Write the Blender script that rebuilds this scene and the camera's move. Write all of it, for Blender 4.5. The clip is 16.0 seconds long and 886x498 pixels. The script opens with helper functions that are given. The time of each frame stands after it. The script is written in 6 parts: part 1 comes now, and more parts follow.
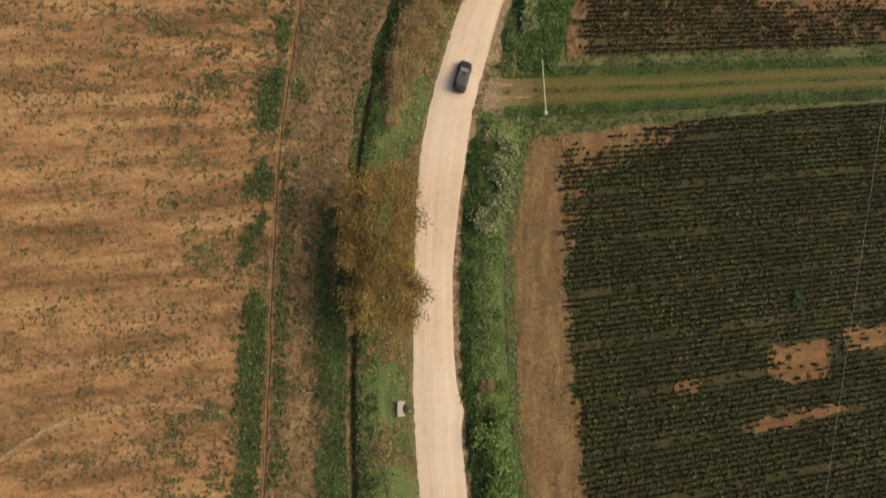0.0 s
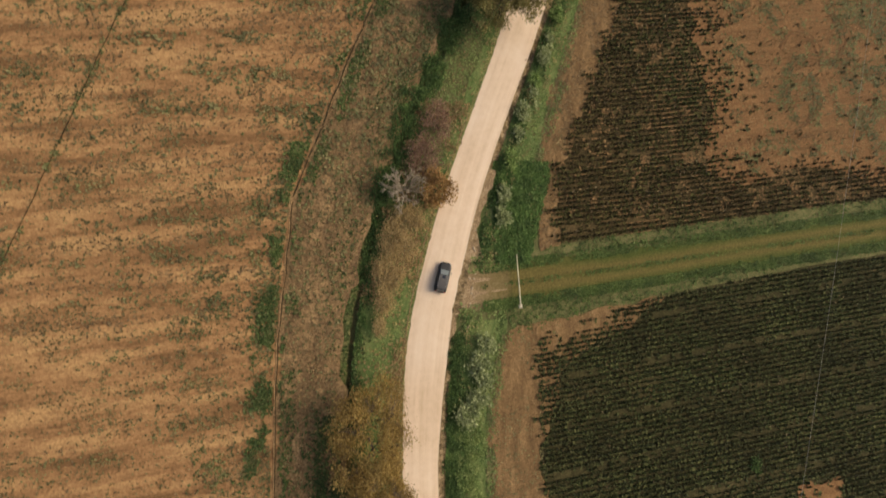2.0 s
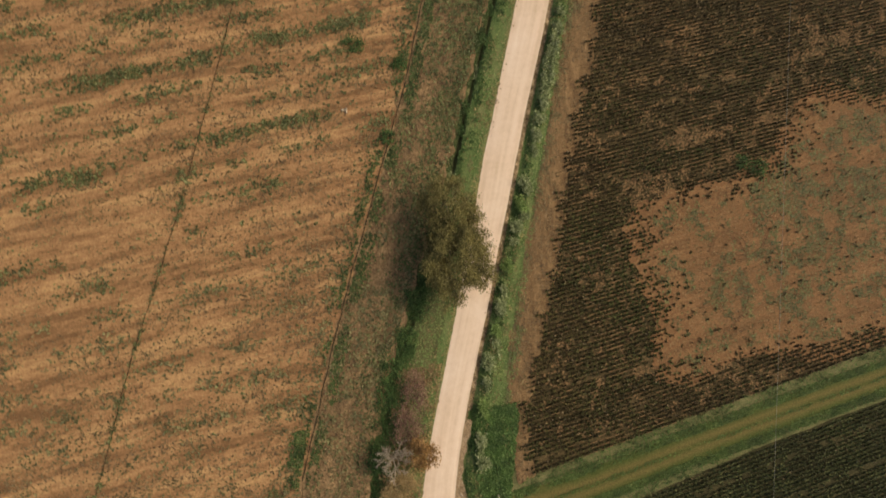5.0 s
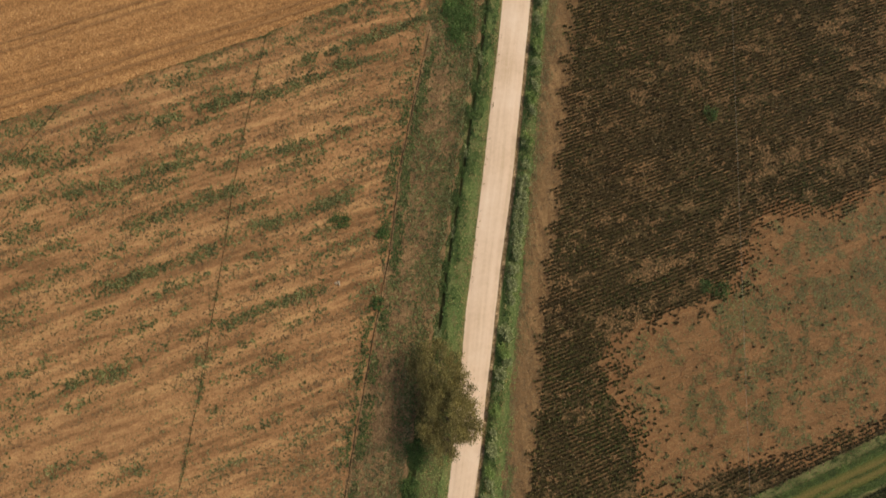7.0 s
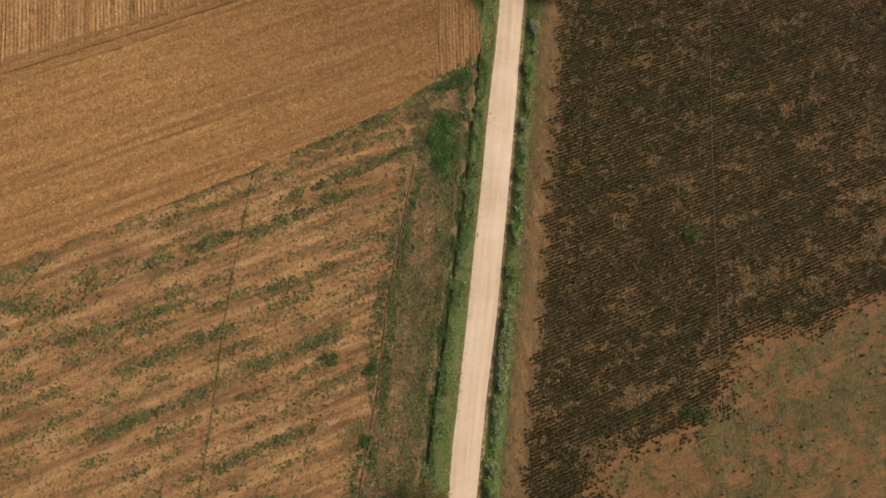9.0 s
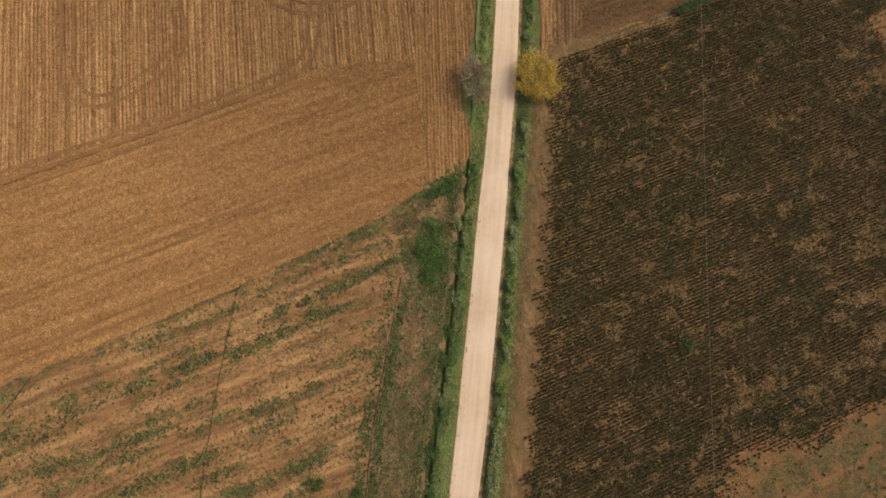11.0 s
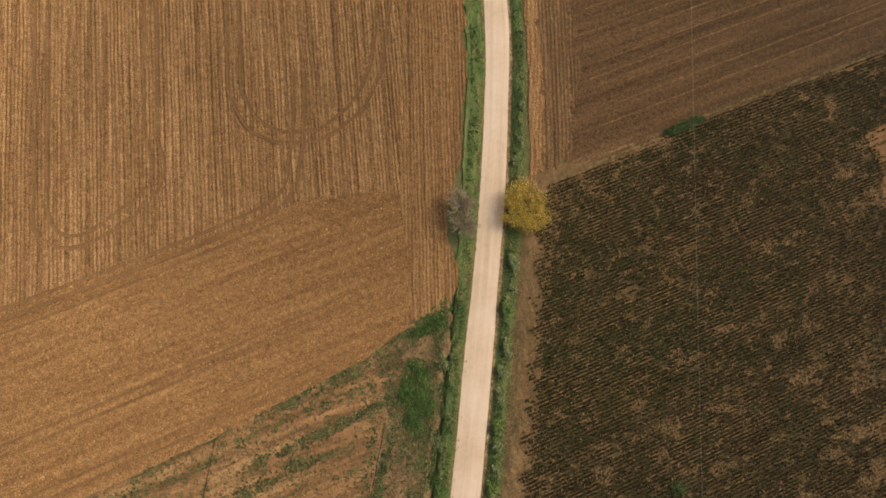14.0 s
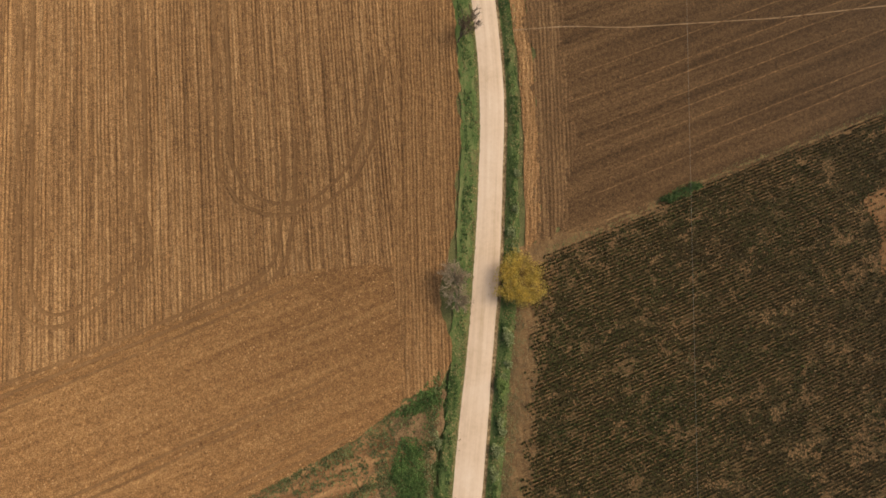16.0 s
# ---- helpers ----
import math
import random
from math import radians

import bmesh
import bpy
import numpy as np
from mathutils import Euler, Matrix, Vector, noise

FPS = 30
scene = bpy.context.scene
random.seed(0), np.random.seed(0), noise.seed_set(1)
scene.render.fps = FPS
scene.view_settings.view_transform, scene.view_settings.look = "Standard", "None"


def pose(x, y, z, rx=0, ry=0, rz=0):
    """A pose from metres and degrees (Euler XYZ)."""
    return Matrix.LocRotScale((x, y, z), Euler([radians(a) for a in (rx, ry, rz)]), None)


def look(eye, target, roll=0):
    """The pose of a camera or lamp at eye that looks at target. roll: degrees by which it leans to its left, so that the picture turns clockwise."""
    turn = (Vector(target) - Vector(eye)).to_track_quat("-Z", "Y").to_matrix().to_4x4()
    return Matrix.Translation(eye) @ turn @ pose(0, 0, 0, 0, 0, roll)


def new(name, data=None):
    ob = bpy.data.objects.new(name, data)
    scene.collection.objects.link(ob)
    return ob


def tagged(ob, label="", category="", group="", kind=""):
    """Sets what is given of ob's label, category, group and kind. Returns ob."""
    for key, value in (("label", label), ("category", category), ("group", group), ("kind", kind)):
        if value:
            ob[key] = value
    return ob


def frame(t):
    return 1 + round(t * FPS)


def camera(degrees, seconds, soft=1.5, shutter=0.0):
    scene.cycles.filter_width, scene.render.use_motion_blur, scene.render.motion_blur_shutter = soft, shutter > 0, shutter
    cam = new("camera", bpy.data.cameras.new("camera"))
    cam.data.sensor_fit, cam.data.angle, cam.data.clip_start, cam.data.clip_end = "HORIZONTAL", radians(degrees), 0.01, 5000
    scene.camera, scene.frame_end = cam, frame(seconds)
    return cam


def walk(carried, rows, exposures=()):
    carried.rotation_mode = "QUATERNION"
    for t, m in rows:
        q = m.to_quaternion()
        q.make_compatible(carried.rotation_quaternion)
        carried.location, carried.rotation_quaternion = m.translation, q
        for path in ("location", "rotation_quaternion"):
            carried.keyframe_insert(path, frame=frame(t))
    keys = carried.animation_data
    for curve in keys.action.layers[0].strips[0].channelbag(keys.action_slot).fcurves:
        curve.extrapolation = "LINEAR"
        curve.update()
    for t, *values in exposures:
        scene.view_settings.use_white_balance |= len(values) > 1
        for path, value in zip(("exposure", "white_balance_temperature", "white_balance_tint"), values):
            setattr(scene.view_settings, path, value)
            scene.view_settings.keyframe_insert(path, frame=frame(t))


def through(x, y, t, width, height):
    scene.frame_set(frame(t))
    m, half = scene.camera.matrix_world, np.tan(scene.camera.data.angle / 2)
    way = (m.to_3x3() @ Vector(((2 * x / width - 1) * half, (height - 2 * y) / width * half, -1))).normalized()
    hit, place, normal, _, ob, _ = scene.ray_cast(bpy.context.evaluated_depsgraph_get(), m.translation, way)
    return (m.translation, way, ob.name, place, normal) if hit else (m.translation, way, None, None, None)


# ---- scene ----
cam = camera(74.0, 16.0, soft=1.62, shutter=0.5)
# seconds, eye, turn in degrees
PATH = [
    (0, 0.03, 0.01, 71.40, 9.738, -10.649, -0.000),
    (0.5, 0.15, 7.29, 74.48, 8.961, -10.467, -0.405),
    (1, 0.26, 14.38, 77.39, 8.424, -10.393, -0.779),
    (1.5, 0.30, 21.23, 80.04, 8.129, -10.488, -1.062),
    (2, 0.47, 28.02, 82.82, 8.154, -10.542, -1.556),
    (2.5, 0.85, 34.77, 85.72, 8.170, -10.495, -2.269),
    (3, 1.25, 41.82, 88.85, 8.184, -10.480, -3.223),
    (3.5, 1.74, 48.98, 91.94, 8.041, -10.452, -4.252),
    (4, 2.34, 56.23, 94.80, 7.990, -10.403, -5.769),
    (4.2, 2.88, 58.90, 96.29, 8.056, -10.211, -6.379),
    (5.2, 7.25, 70.92, 105.44, 8.884, -8.256, -9.847),
    (6.3, 13.04, 84.25, 115.80, 9.792, -6.155, -12.894),
    (6.5, 13.94, 86.96, 117.34, 9.836, -5.991, -13.244),
    (7, 15.85, 94.34, 120.59, 9.736, -6.023, -13.733),
    (7.5, 17.76, 101.67, 123.60, 9.494, -6.101, -14.073),
    (8, 19.83, 108.89, 126.04, 9.326, -6.185, -14.253),
    (8.5, 22.10, 115.71, 127.60, 9.201, -6.204, -14.338),
    (9, 24.50, 122.20, 128.19, 9.222, -6.180, -14.395),
    (9.2, 25.46, 124.77, 128.48, 9.211, -6.161, -14.414),
    (10.25, 30.57, 137.69, 129.49, 9.114, -5.966, -14.486),
    (11.3, 35.28, 149.75, 130.02, 9.077, -5.835, -14.498),
    (11.5, 36.08, 151.94, 130.11, 9.080, -5.838, -14.505),
    (12, 37.87, 157.33, 130.26, 9.114, -5.916, -14.521),
    (12.5, 39.56, 162.26, 130.51, 9.132, -5.964, -14.558),
    (13, 41.21, 166.88, 130.75, 9.220, -5.989, -14.571),
    (13.5, 42.74, 171.24, 130.99, 9.239, -6.012, -14.564),
    (14, 44.20, 175.65, 131.18, 9.226, -6.082, -14.522),
    (14.5, 45.50, 179.93, 131.32, 9.142, -6.183, -14.494),
    (15, 46.74, 184.00, 131.39, 9.141, -6.280, -14.478),
    (15.5, 47.83, 187.74, 131.44, 9.252, -6.373, -14.503),
    (16, 48.79, 191.16, 131.46, 9.460, -6.462, -14.563),
]
walk(cam, [(t, pose(x, y, z, a, b, c)) for t, x, y, z, a, b, c in PATH], [(0, -0.19, 7000, 5), (16, -0.20, 7000, 6)])

# ---- sky and hazy sun ----
SUN_FROM = Vector((0.73, 0.10, 0.67)).normalized()
world = bpy.data.worlds.new("sky")
scene.world = world
world.use_nodes = True
wn = world.node_tree
sky = wn.nodes.new("ShaderNodeTexSky")
sky.sky_type = "NISHITA"
sky.sun_disc = False
sky.sun_elevation = math.asin(SUN_FROM.z)
sky.sun_rotation = math.atan2(SUN_FROM.x, SUN_FROM.y)
sky.dust_density = 6.0
sky.air_density = 0.8
sky.ozone_density = 0.4
wn.links.new(sky.outputs[0], wn.nodes["Background"].inputs[0])
wn.nodes["Background"].inputs[1].default_value = 0.15
sun = new("sun", bpy.data.lights.new("sun", "SUN"))
sun.data.energy = 1.05
sun.data.angle = radians(34)
sun.data.color = (1.0, 0.90, 0.76)
sun.matrix_world = look(SUN_FROM * 300, (0, 0, 0))


# ---- materials ----
def link(nt, a, b):
    nt.links.new(a, b)


def node(nt, kind, **values):
    n = nt.nodes.new(kind)
    for k, v in values.items():
        if k in n.inputs:
            n.inputs[k].default_value = v
    return n


def ramp_of(nt, fac, stops):
    r = nt.nodes.new("ShaderNodeValToRGB")
    el = r.color_ramp.elements
    while len(el) < len(stops):
        el.new(0.5)
    for e, (p, c) in zip(el, stops):
        e.position, e.color = p, (*c, 1)
    link(nt, fac, r.inputs[0])
    return r.outputs[0]


def mix(nt, fac, a, b, how="MIX"):
    m = nt.nodes.new("ShaderNodeMix")
    m.data_type, m.blend_type = "RGBA", how
    for sock, v in ((m.inputs[0], fac), (m.inputs[6], a), (m.inputs[7], b)):
        if isinstance(v, (int, float)):
            sock.default_value = v
        elif isinstance(v, tuple):
            sock.default_value = (*v, 1)
        else:
            link(nt, v, sock)
    return m.outputs[2]


def maths(nt, op, a, b=0.0, clamp=False):
    m = nt.nodes.new("ShaderNodeMath")
    m.operation, m.use_clamp = op, clamp
    for sock, v in zip(m.inputs, (a, b)):
        if isinstance(v, (int, float)):
            sock.default_value = v
        else:
            link(nt, v, sock)
    return m.outputs[0]


def coords(nt, turn=0.0, stretch=(1, 1, 1)):
    tc = nt.nodes.new("ShaderNodeTexCoord")
    mp = nt.nodes.new("ShaderNodeMapping")
    mp.vector_type = "POINT"
    mp.inputs["Rotation"].default_value = (0, 0, radians(turn))
    link(nt, tc.outputs["Object"], mp.inputs[0])
    sc = nt.nodes.new("ShaderNodeMapping")
    sc.inputs["Scale"].default_value = stretch
    link(nt, mp.outputs[0], sc.inputs[0])
    return sc.outputs[0]


def noise_of(nt, vec, scale, detail=4.0, rough=0.6, distort=0.0):
    n = node(nt, "ShaderNodeTexNoise", Scale=scale, Detail=detail, Roughness=rough, Distortion=distort)
    link(nt, vec, n.inputs["Vector"])
    return n.outputs["Fac"]


def start(name, roughness=0.9, metal=0.0):
    m = bpy.data.materials.new(name)
    m.use_nodes = True
    nt = m.node_tree
    b = nt.nodes["Principled BSDF"]
    b.inputs["Roughness"].default_value = roughness
    b.inputs["Metallic"].default_value = metal
    b.inputs["Specular IOR Level"].default_value = 0.25
    return m, nt, b


def bump(nt, b, height, strength, distance):
    n = node(nt, "ShaderNodeBump", Strength=strength, Distance=distance)
    link(nt, height, n.inputs["Height"])
    link(nt, n.outputs[0], b.inputs["Normal"])


def earth(name, dark, mid, light, turn=0.0, stretch=(1, 1, 1), big=0.12, fine=2.2, strength=0.7, grain=0.06, spread=0.16, fleck=0.7, share=0.55, dark_area=None):
    """Soil or dry ground: drawn-out large stains, middle blotches, fine clods."""
    m, nt, b = start(name, 0.95)
    v = coords(nt, turn, stretch)
    flat = coords(nt)
    n1 = noise_of(nt, v, big, 5, 0.65)
    n2 = noise_of(nt, flat, fine, 6, 0.7)
    n3 = noise_of(nt, flat, fine * 4, 3, 0.6)
    f = maths(nt, "ADD", maths(nt, "MULTIPLY", n1, share), maths(nt, "MULTIPLY", n2, 1 - share))
    c = ramp_of(nt, f, [(0.5 - spread, dark), (0.5, mid), (0.5 + spread, light)])
    c = mix(nt, fleck, c, ramp_of(nt, n3, [(0.33, (0.3, 0.3, 0.3)), (0.66, (1.6, 1.6, 1.6))]), "MULTIPLY")
    # centre x, y and reach of a broad area that darkens towards its centre
    if dark_area:
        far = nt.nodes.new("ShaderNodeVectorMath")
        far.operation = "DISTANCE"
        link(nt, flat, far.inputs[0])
        far.inputs[1].default_value = (dark_area[0], dark_area[1], 0)
        w = maths(nt, "SUBTRACT", 1.0, maths(nt, "DIVIDE", maths(nt, "ADD", far.outputs["Value"], maths(nt, "MULTIPLY", noise_of(nt, flat, 0.06, 4), 30.0)), dark_area[2]), True)
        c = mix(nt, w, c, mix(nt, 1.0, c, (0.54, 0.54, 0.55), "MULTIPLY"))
    link(nt, c, b.inputs["Base Color"])
    bump(nt, b, maths(nt, "ADD", n2, maths(nt, "MULTIPLY", n3, 0.6)), strength, grain)
    return m


def leafy(name, dark, mid, light, roughness=0.6, through=0.25, patch=None, hues=((0.5, 0.5, 0.5), (1.5, 1.45, 1.3))):
    """Leaves and blades, each one its own shade; patch: size of the paler and darker areas."""
    m, nt, b = start(name, roughness)
    g = nt.nodes.new("ShaderNodeNewGeometry")
    c = ramp_of(nt, g.outputs["Random Per Island"], [(0.0, dark), (0.5, mid), (1.0, light)])
    n = noise_of(nt, coords(nt), patch or 0.25, 4, 0.6)
    c = mix(nt, 0.6, c, ramp_of(nt, n, [(0.35, hues[0]), (0.65, hues[1])]), "MULTIPLY")
    link(nt, c, b.inputs["Base Color"])
    b.inputs["Transmission Weight"].default_value = 0.0
    b.inputs["Subsurface Weight"].default_value = 0.0
    if through:
        t = nt.nodes.new("ShaderNodeBsdfTranslucent")
        link(nt, c, t.inputs[0])
        s = node(nt, "ShaderNodeMixShader", Fac=through)
        link(nt, b.outputs[0], s.inputs[1])
        link(nt, t.outputs[0], s.inputs[2])
        link(nt, s.outputs[0], nt.nodes["Material Output"].inputs[0])
    return m


def paint(name, colour, roughness=0.4, metal=0.0, coat=0.0, vary=0.12, scale=3.0):
    m, nt, b = start(name, roughness, metal)
    n = noise_of(nt, coords(nt), scale, 5, 0.6)
    c = mix(nt, n, tuple(x * (1 - vary) for x in colour), tuple(min(1, x * (1 + vary)) for x in colour))
    link(nt, c, b.inputs["Base Color"])
    r = maths(nt, "ADD", maths(nt, "MULTIPLY", n, 0.2), roughness - 0.1)
    link(nt, r, b.inputs["Roughness"])
    b.inputs["Coat Weight"].default_value = coat
    b.inputs["Specular IOR Level"].default_value = 0.5
    return m


def gravel_road():
    m, nt, b = start("pale_gravel", 0.9)
    uv = nt.nodes.new("ShaderNodeUVMap")
    sep = nt.nodes.new("ShaderNodeSeparateXYZ")
    link(nt, uv.outputs[0], sep.inputs[0])
    d = sep.outputs[0]
    flat = coords(nt)
    n1 = noise_of(nt, flat, 0.09, 4)
    n2 = noise_of(nt, flat, 1.1, 6, 0.7)
    n3 = noise_of(nt, flat, 9.0, 4, 0.7)
    along = nt.nodes.new("ShaderNodeMapping")
    along.inputs["Scale"].default_value = (1.1, 0.03, 1)
    link(nt, uv.outputs[0], along.inputs[0])
    n4 = noise_of(nt, along.outputs[0], 1.0, 4, 0.6)
    f = maths(nt, "ADD", maths(nt, "MULTIPLY", n1, 0.4), maths(nt, "ADD", maths(nt, "MULTIPLY", n2, 0.2), maths(nt, "MULTIPLY", n4, 0.4)))
    c = ramp_of(nt, f, [(0.35, ROAD_DARK), (0.5, ROAD_MID), (0.63, ROAD_LIGHT)])
    edge = maths(nt, "ABSOLUTE", d)
    e = maths(nt, "MULTIPLY", maths(nt, "SUBTRACT", maths(nt, "ADD", edge, maths(nt, "MULTIPLY", n2, 0.7)), 2.92), 3.0, True)
    c = mix(nt, maths(nt, "MULTIPLY", e, 0.8), c, (0.30, 0.19, 0.10))
    c = mix(nt, 0.2, c, ramp_of(nt, n3, [(0.3, (0.6, 0.6, 0.6)), (0.7, (1.25, 1.25, 1.25))]), "MULTIPLY")
    link(nt, c, b.inputs["Base Color"])
    bump(nt, b, n3, 0.5, 0.03)
    return m


def track_mat():
    """Grass track with two worn wheel lines."""
    m, nt, b = start("worn_grass_track", 0.95)
    uv = nt.nodes.new("ShaderNodeUVMap")
    sep = nt.nodes.new("ShaderNodeSeparateXYZ")
    link(nt, uv.outputs[0], sep.inputs[0])
    flat = coords(nt)
    n1 = noise_of(nt, flat, 0.5, 5, 0.65)
    n2 = noise_of(nt, flat, 3.5, 5, 0.7)
    d = maths(nt, "ABSOLUTE", maths(nt, "SUBTRACT", maths(nt, "ABSOLUTE", sep.outputs[0]), 0.85))
    w = maths(nt, "SUBTRACT", 1.05, maths(nt, "ADD", d, maths(nt, "MULTIPLY", maths(nt, "SUBTRACT", n1, 0.5), 0.9)), True)
    near = maths(nt, "MULTIPLY", maths(nt, "SUBTRACT", 22.0, sep.outputs[1]), 0.10, True)
    w = maths(nt, "ADD", w, maths(nt, "MULTIPLY", near, 0.5), True)
    w = maths(nt, "MULTIPLY", w, 0.85)
    green = ramp_of(nt, n2, [(0.3, (0.040, 0.058, 0.011)), (0.5, (0.070, 0.088, 0.019)), (0.7, (0.118, 0.122, 0.033))])
    brown = ramp_of(nt, n2, [(0.3, (0.098, 0.076, 0.023)), (0.5, (0.150, 0.115, 0.036)), (0.7, (0.215, 0.163, 0.057))])
    worn = mix(nt, w, green, brown)
    mouth = maths(nt, "SUBTRACT", 1.0, maths(nt, "MULTIPLY", maths(nt, "ADD", sep.outputs[1], maths(nt, "MULTIPLY", maths(nt, "SUBTRACT", n1, 0.5), 9.0)), 0.13), True)
    tan = ramp_of(nt, n2, [(0.3, (0.19, 0.13, 0.062)), (0.5, (0.29, 0.20, 0.105)), (0.7, (0.40, 0.285, 0.165))])
    link(nt, mix(nt, mouth, worn, tan), b.inputs["Base Color"])
    bump(nt, b, n2, 0.8, 0.06)
    return m


def turf_mat():
    """Short grass drawn out along the road: green, with darker and yellower streaks."""
    m, nt, b = start("roadside_turf", 0.95)
    uv = nt.nodes.new("ShaderNodeUVMap")
    drawn = nt.nodes.new("ShaderNodeMapping")
    drawn.inputs["Scale"].default_value = (1.0, 0.22, 1)
    link(nt, uv.outputs[0], drawn.inputs[0])
    flat = coords(nt)
    n1 = noise_of(nt, drawn.outputs[0], 0.75, 5, 0.65)
    n2 = noise_of(nt, flat, 0.16, 4, 0.6)
    n3 = noise_of(nt, flat, 2.6, 4, 0.7)
    f = maths(nt, "ADD", maths(nt, "MULTIPLY", n1, 0.55), maths(nt, "ADD", maths(nt, "MULTIPLY", n2, 0.2), maths(nt, "MULTIPLY", n3, 0.25)))
    c = ramp_of(nt, f, [(0.36, (0.052, 0.092, 0.024)), (0.47, (0.105, 0.155, 0.045)), (0.55, (0.17, 0.205, 0.07)), (0.64, (0.27, 0.235, 0.10))])
    link(nt, c, b.inputs["Base Color"])
    bump(nt, b, n3, 0.8, 0.08)
    return m


ROAD_DARK, ROAD_MID, ROAD_LIGHT = (0.60, 0.435, 0.285), (0.755, 0.575, 0.42), (0.83, 0.665, 0.515)
M_ROAD = gravel_road()
M_TRACK = track_mat()
M_TURF = turf_mat()
M_VERGE = earth("verge_earth_and_dead_grass", (0.072, 0.08, 0.028), (0.14, 0.14, 0.054), (0.235, 0.205, 0.09), big=0.3, fleck=0.5)
M_STUBBLE = earth("stubble_field_soil", (0.20, 0.106, 0.046), (0.348, 0.187, 0.083), (0.475, 0.28, 0.123), turn=-7.5, stretch=(0.12, 1, 1), big=0.42, fine=0.8, spread=0.115, fleck=0.28, share=0.76)
M_PLOUGH = earth("ploughed_clay", (0.185, 0.098, 0.041), (0.355, 0.192, 0.080), (0.56, 0.33, 0.148), turn=-81, stretch=(0.03, 1, 1), dark_area=(50, 236, 92), big=1.25, fine=1.15, spread=0.135, fleck=0.8, share=0.58, strength=1.0, grain=0.14)
M_PLOUGH_LOW = earth("tilled_clay", (0.21, 0.107, 0.041), (0.357, 0.186, 0.073), (0.525, 0.297, 0.121), turn=-8.5, stretch=(0.05, 1, 1), dark_area=(46, 210, 74), big=0.6, fine=1.3, spread=0.17, fleck=0.8, share=0.42, strength=1.0, grain=0.14)
M_PLOUGH_EDGE = earth("ploughed_roadside_clay", (0.19, 0.100, 0.041), (0.325, 0.174, 0.071), (0.48, 0.275, 0.120), turn=-77, stretch=(0.03, 1, 1), dark_area=(50, 236, 92), big=1.25, fine=1.15, spread=0.15, fleck=0.7, share=0.5, strength=1.0, grain=0.12)
M_PLOUGH_E = earth("ploughed_dark_clay", (0.076, 0.043, 0.019), (0.134, 0.075, 0.033), (0.22, 0.128, 0.057), turn=-8.5, stretch=(0.05, 1, 1), dark_area=(212, 244, 150), big=0.38, fine=1.15, spread=0.13, fleck=0.8, share=0.5, strength=1.0, grain=0.14)
M_PLOUGH_SIDE = earth("ploughed_brown_clay", (0.098, 0.055, 0.025), (0.18, 0.102, 0.046), (0.30, 0.178, 0.083), turn=-76, stretch=(0.05, 1, 1), big=0.9, fine=1.15, fleck=0.75, strength=1.0, grain=0.14)
M_CROPSOIL = earth("crop_field_soil", (0.046, 0.034, 0.014), (0.083, 0.060, 0.025), (0.18, 0.120, 0.054), turn=-7.5, stretch=(0.5, 1, 1), big=0.2, fine=1.6, fleck=0.45)
M_CROPSOIL_S = earth("weedy_crop_soil", (0.033, 0.030, 0.0115), (0.056, 0.049, 0.019), (0.115, 0.091, 0.039), turn=-7.5, stretch=(0.4, 1, 1), big=0.12, fine=1.6, fleck=0.45)
M_ROUGH = earth("rough_dead_pasture", (0.13, 0.083, 0.042), (0.245, 0.152, 0.074), (0.37, 0.238, 0.114), turn=-75, stretch=(0.25, 1, 1), big=0.45, fine=0.9, spread=0.14, fleck=0.55)
M_BARESOIL = earth("bare_orange_soil", (0.125, 0.066, 0.028), (0.225, 0.117, 0.050), (0.33, 0.182, 0.08), turn=-7.5, stretch=(0.06, 1, 1), big=0.7, fine=1.6, fleck=0.4)
M_HEAD = earth("dry_headland", (0.125, 0.074, 0.034), (0.216, 0.129, 0.058), (0.33, 0.206, 0.096), turn=-88, stretch=(0.2, 1, 1), big=0.7, fine=1.3, fleck=0.45, share=0.65)
M_APRON = earth("trampled_tan_earth", (0.22, 0.148, 0.078), (0.31, 0.212, 0.118), (0.42, 0.30, 0.18), big=0.5, fine=1.6, spread=0.12)
M_SHOULDER = earth("crumbling_brown_earth", (0.085, 0.06, 0.03), (0.21, 0.145, 0.075), (0.43, 0.31, 0.185), big=0.8, fine=1.2, spread=0.11)
M_PATH = earth("trodden_pale_path", (0.26, 0.165, 0.085), (0.34, 0.225, 0.125), (0.43, 0.30, 0.18), big=0.4)
M_GRASS = leafy("fresh_verge_grass", (0.105, 0.17, 0.048), (0.185, 0.262, 0.084), (0.31, 0.37, 0.15), patch=0.33, hues=((0.62, 0.72, 0.60), (1.55, 1.30, 1.15)))
M_FRINGE = leafy("yellowing_edge_grass", (0.20, 0.175, 0.07), (0.33, 0.275, 0.12), (0.46, 0.38, 0.19), 0.8, 0.15, patch=0.5)
M_TRACKGRASS = leafy("trodden_track_grass", (0.046, 0.086, 0.018), (0.085, 0.138, 0.033), (0.16, 0.205, 0.063), patch=0.3)
M_DITCH = leafy("rank_ditch_grass", (0.038, 0.066, 0.018), (0.080, 0.118, 0.035), (0.155, 0.19, 0.066), patch=0.25)
M_WEED = leafy("field_weeds", (0.078, 0.090, 0.033), (0.152, 0.165, 0.062), (0.26, 0.255, 0.115), patch=0.3)
M_WEED_GREY = leafy("dusty_grey_weeds", (0.125, 0.103, 0.046), (0.205, 0.162, 0.074), (0.32, 0.247, 0.12), through=0.3, patch=0.3)
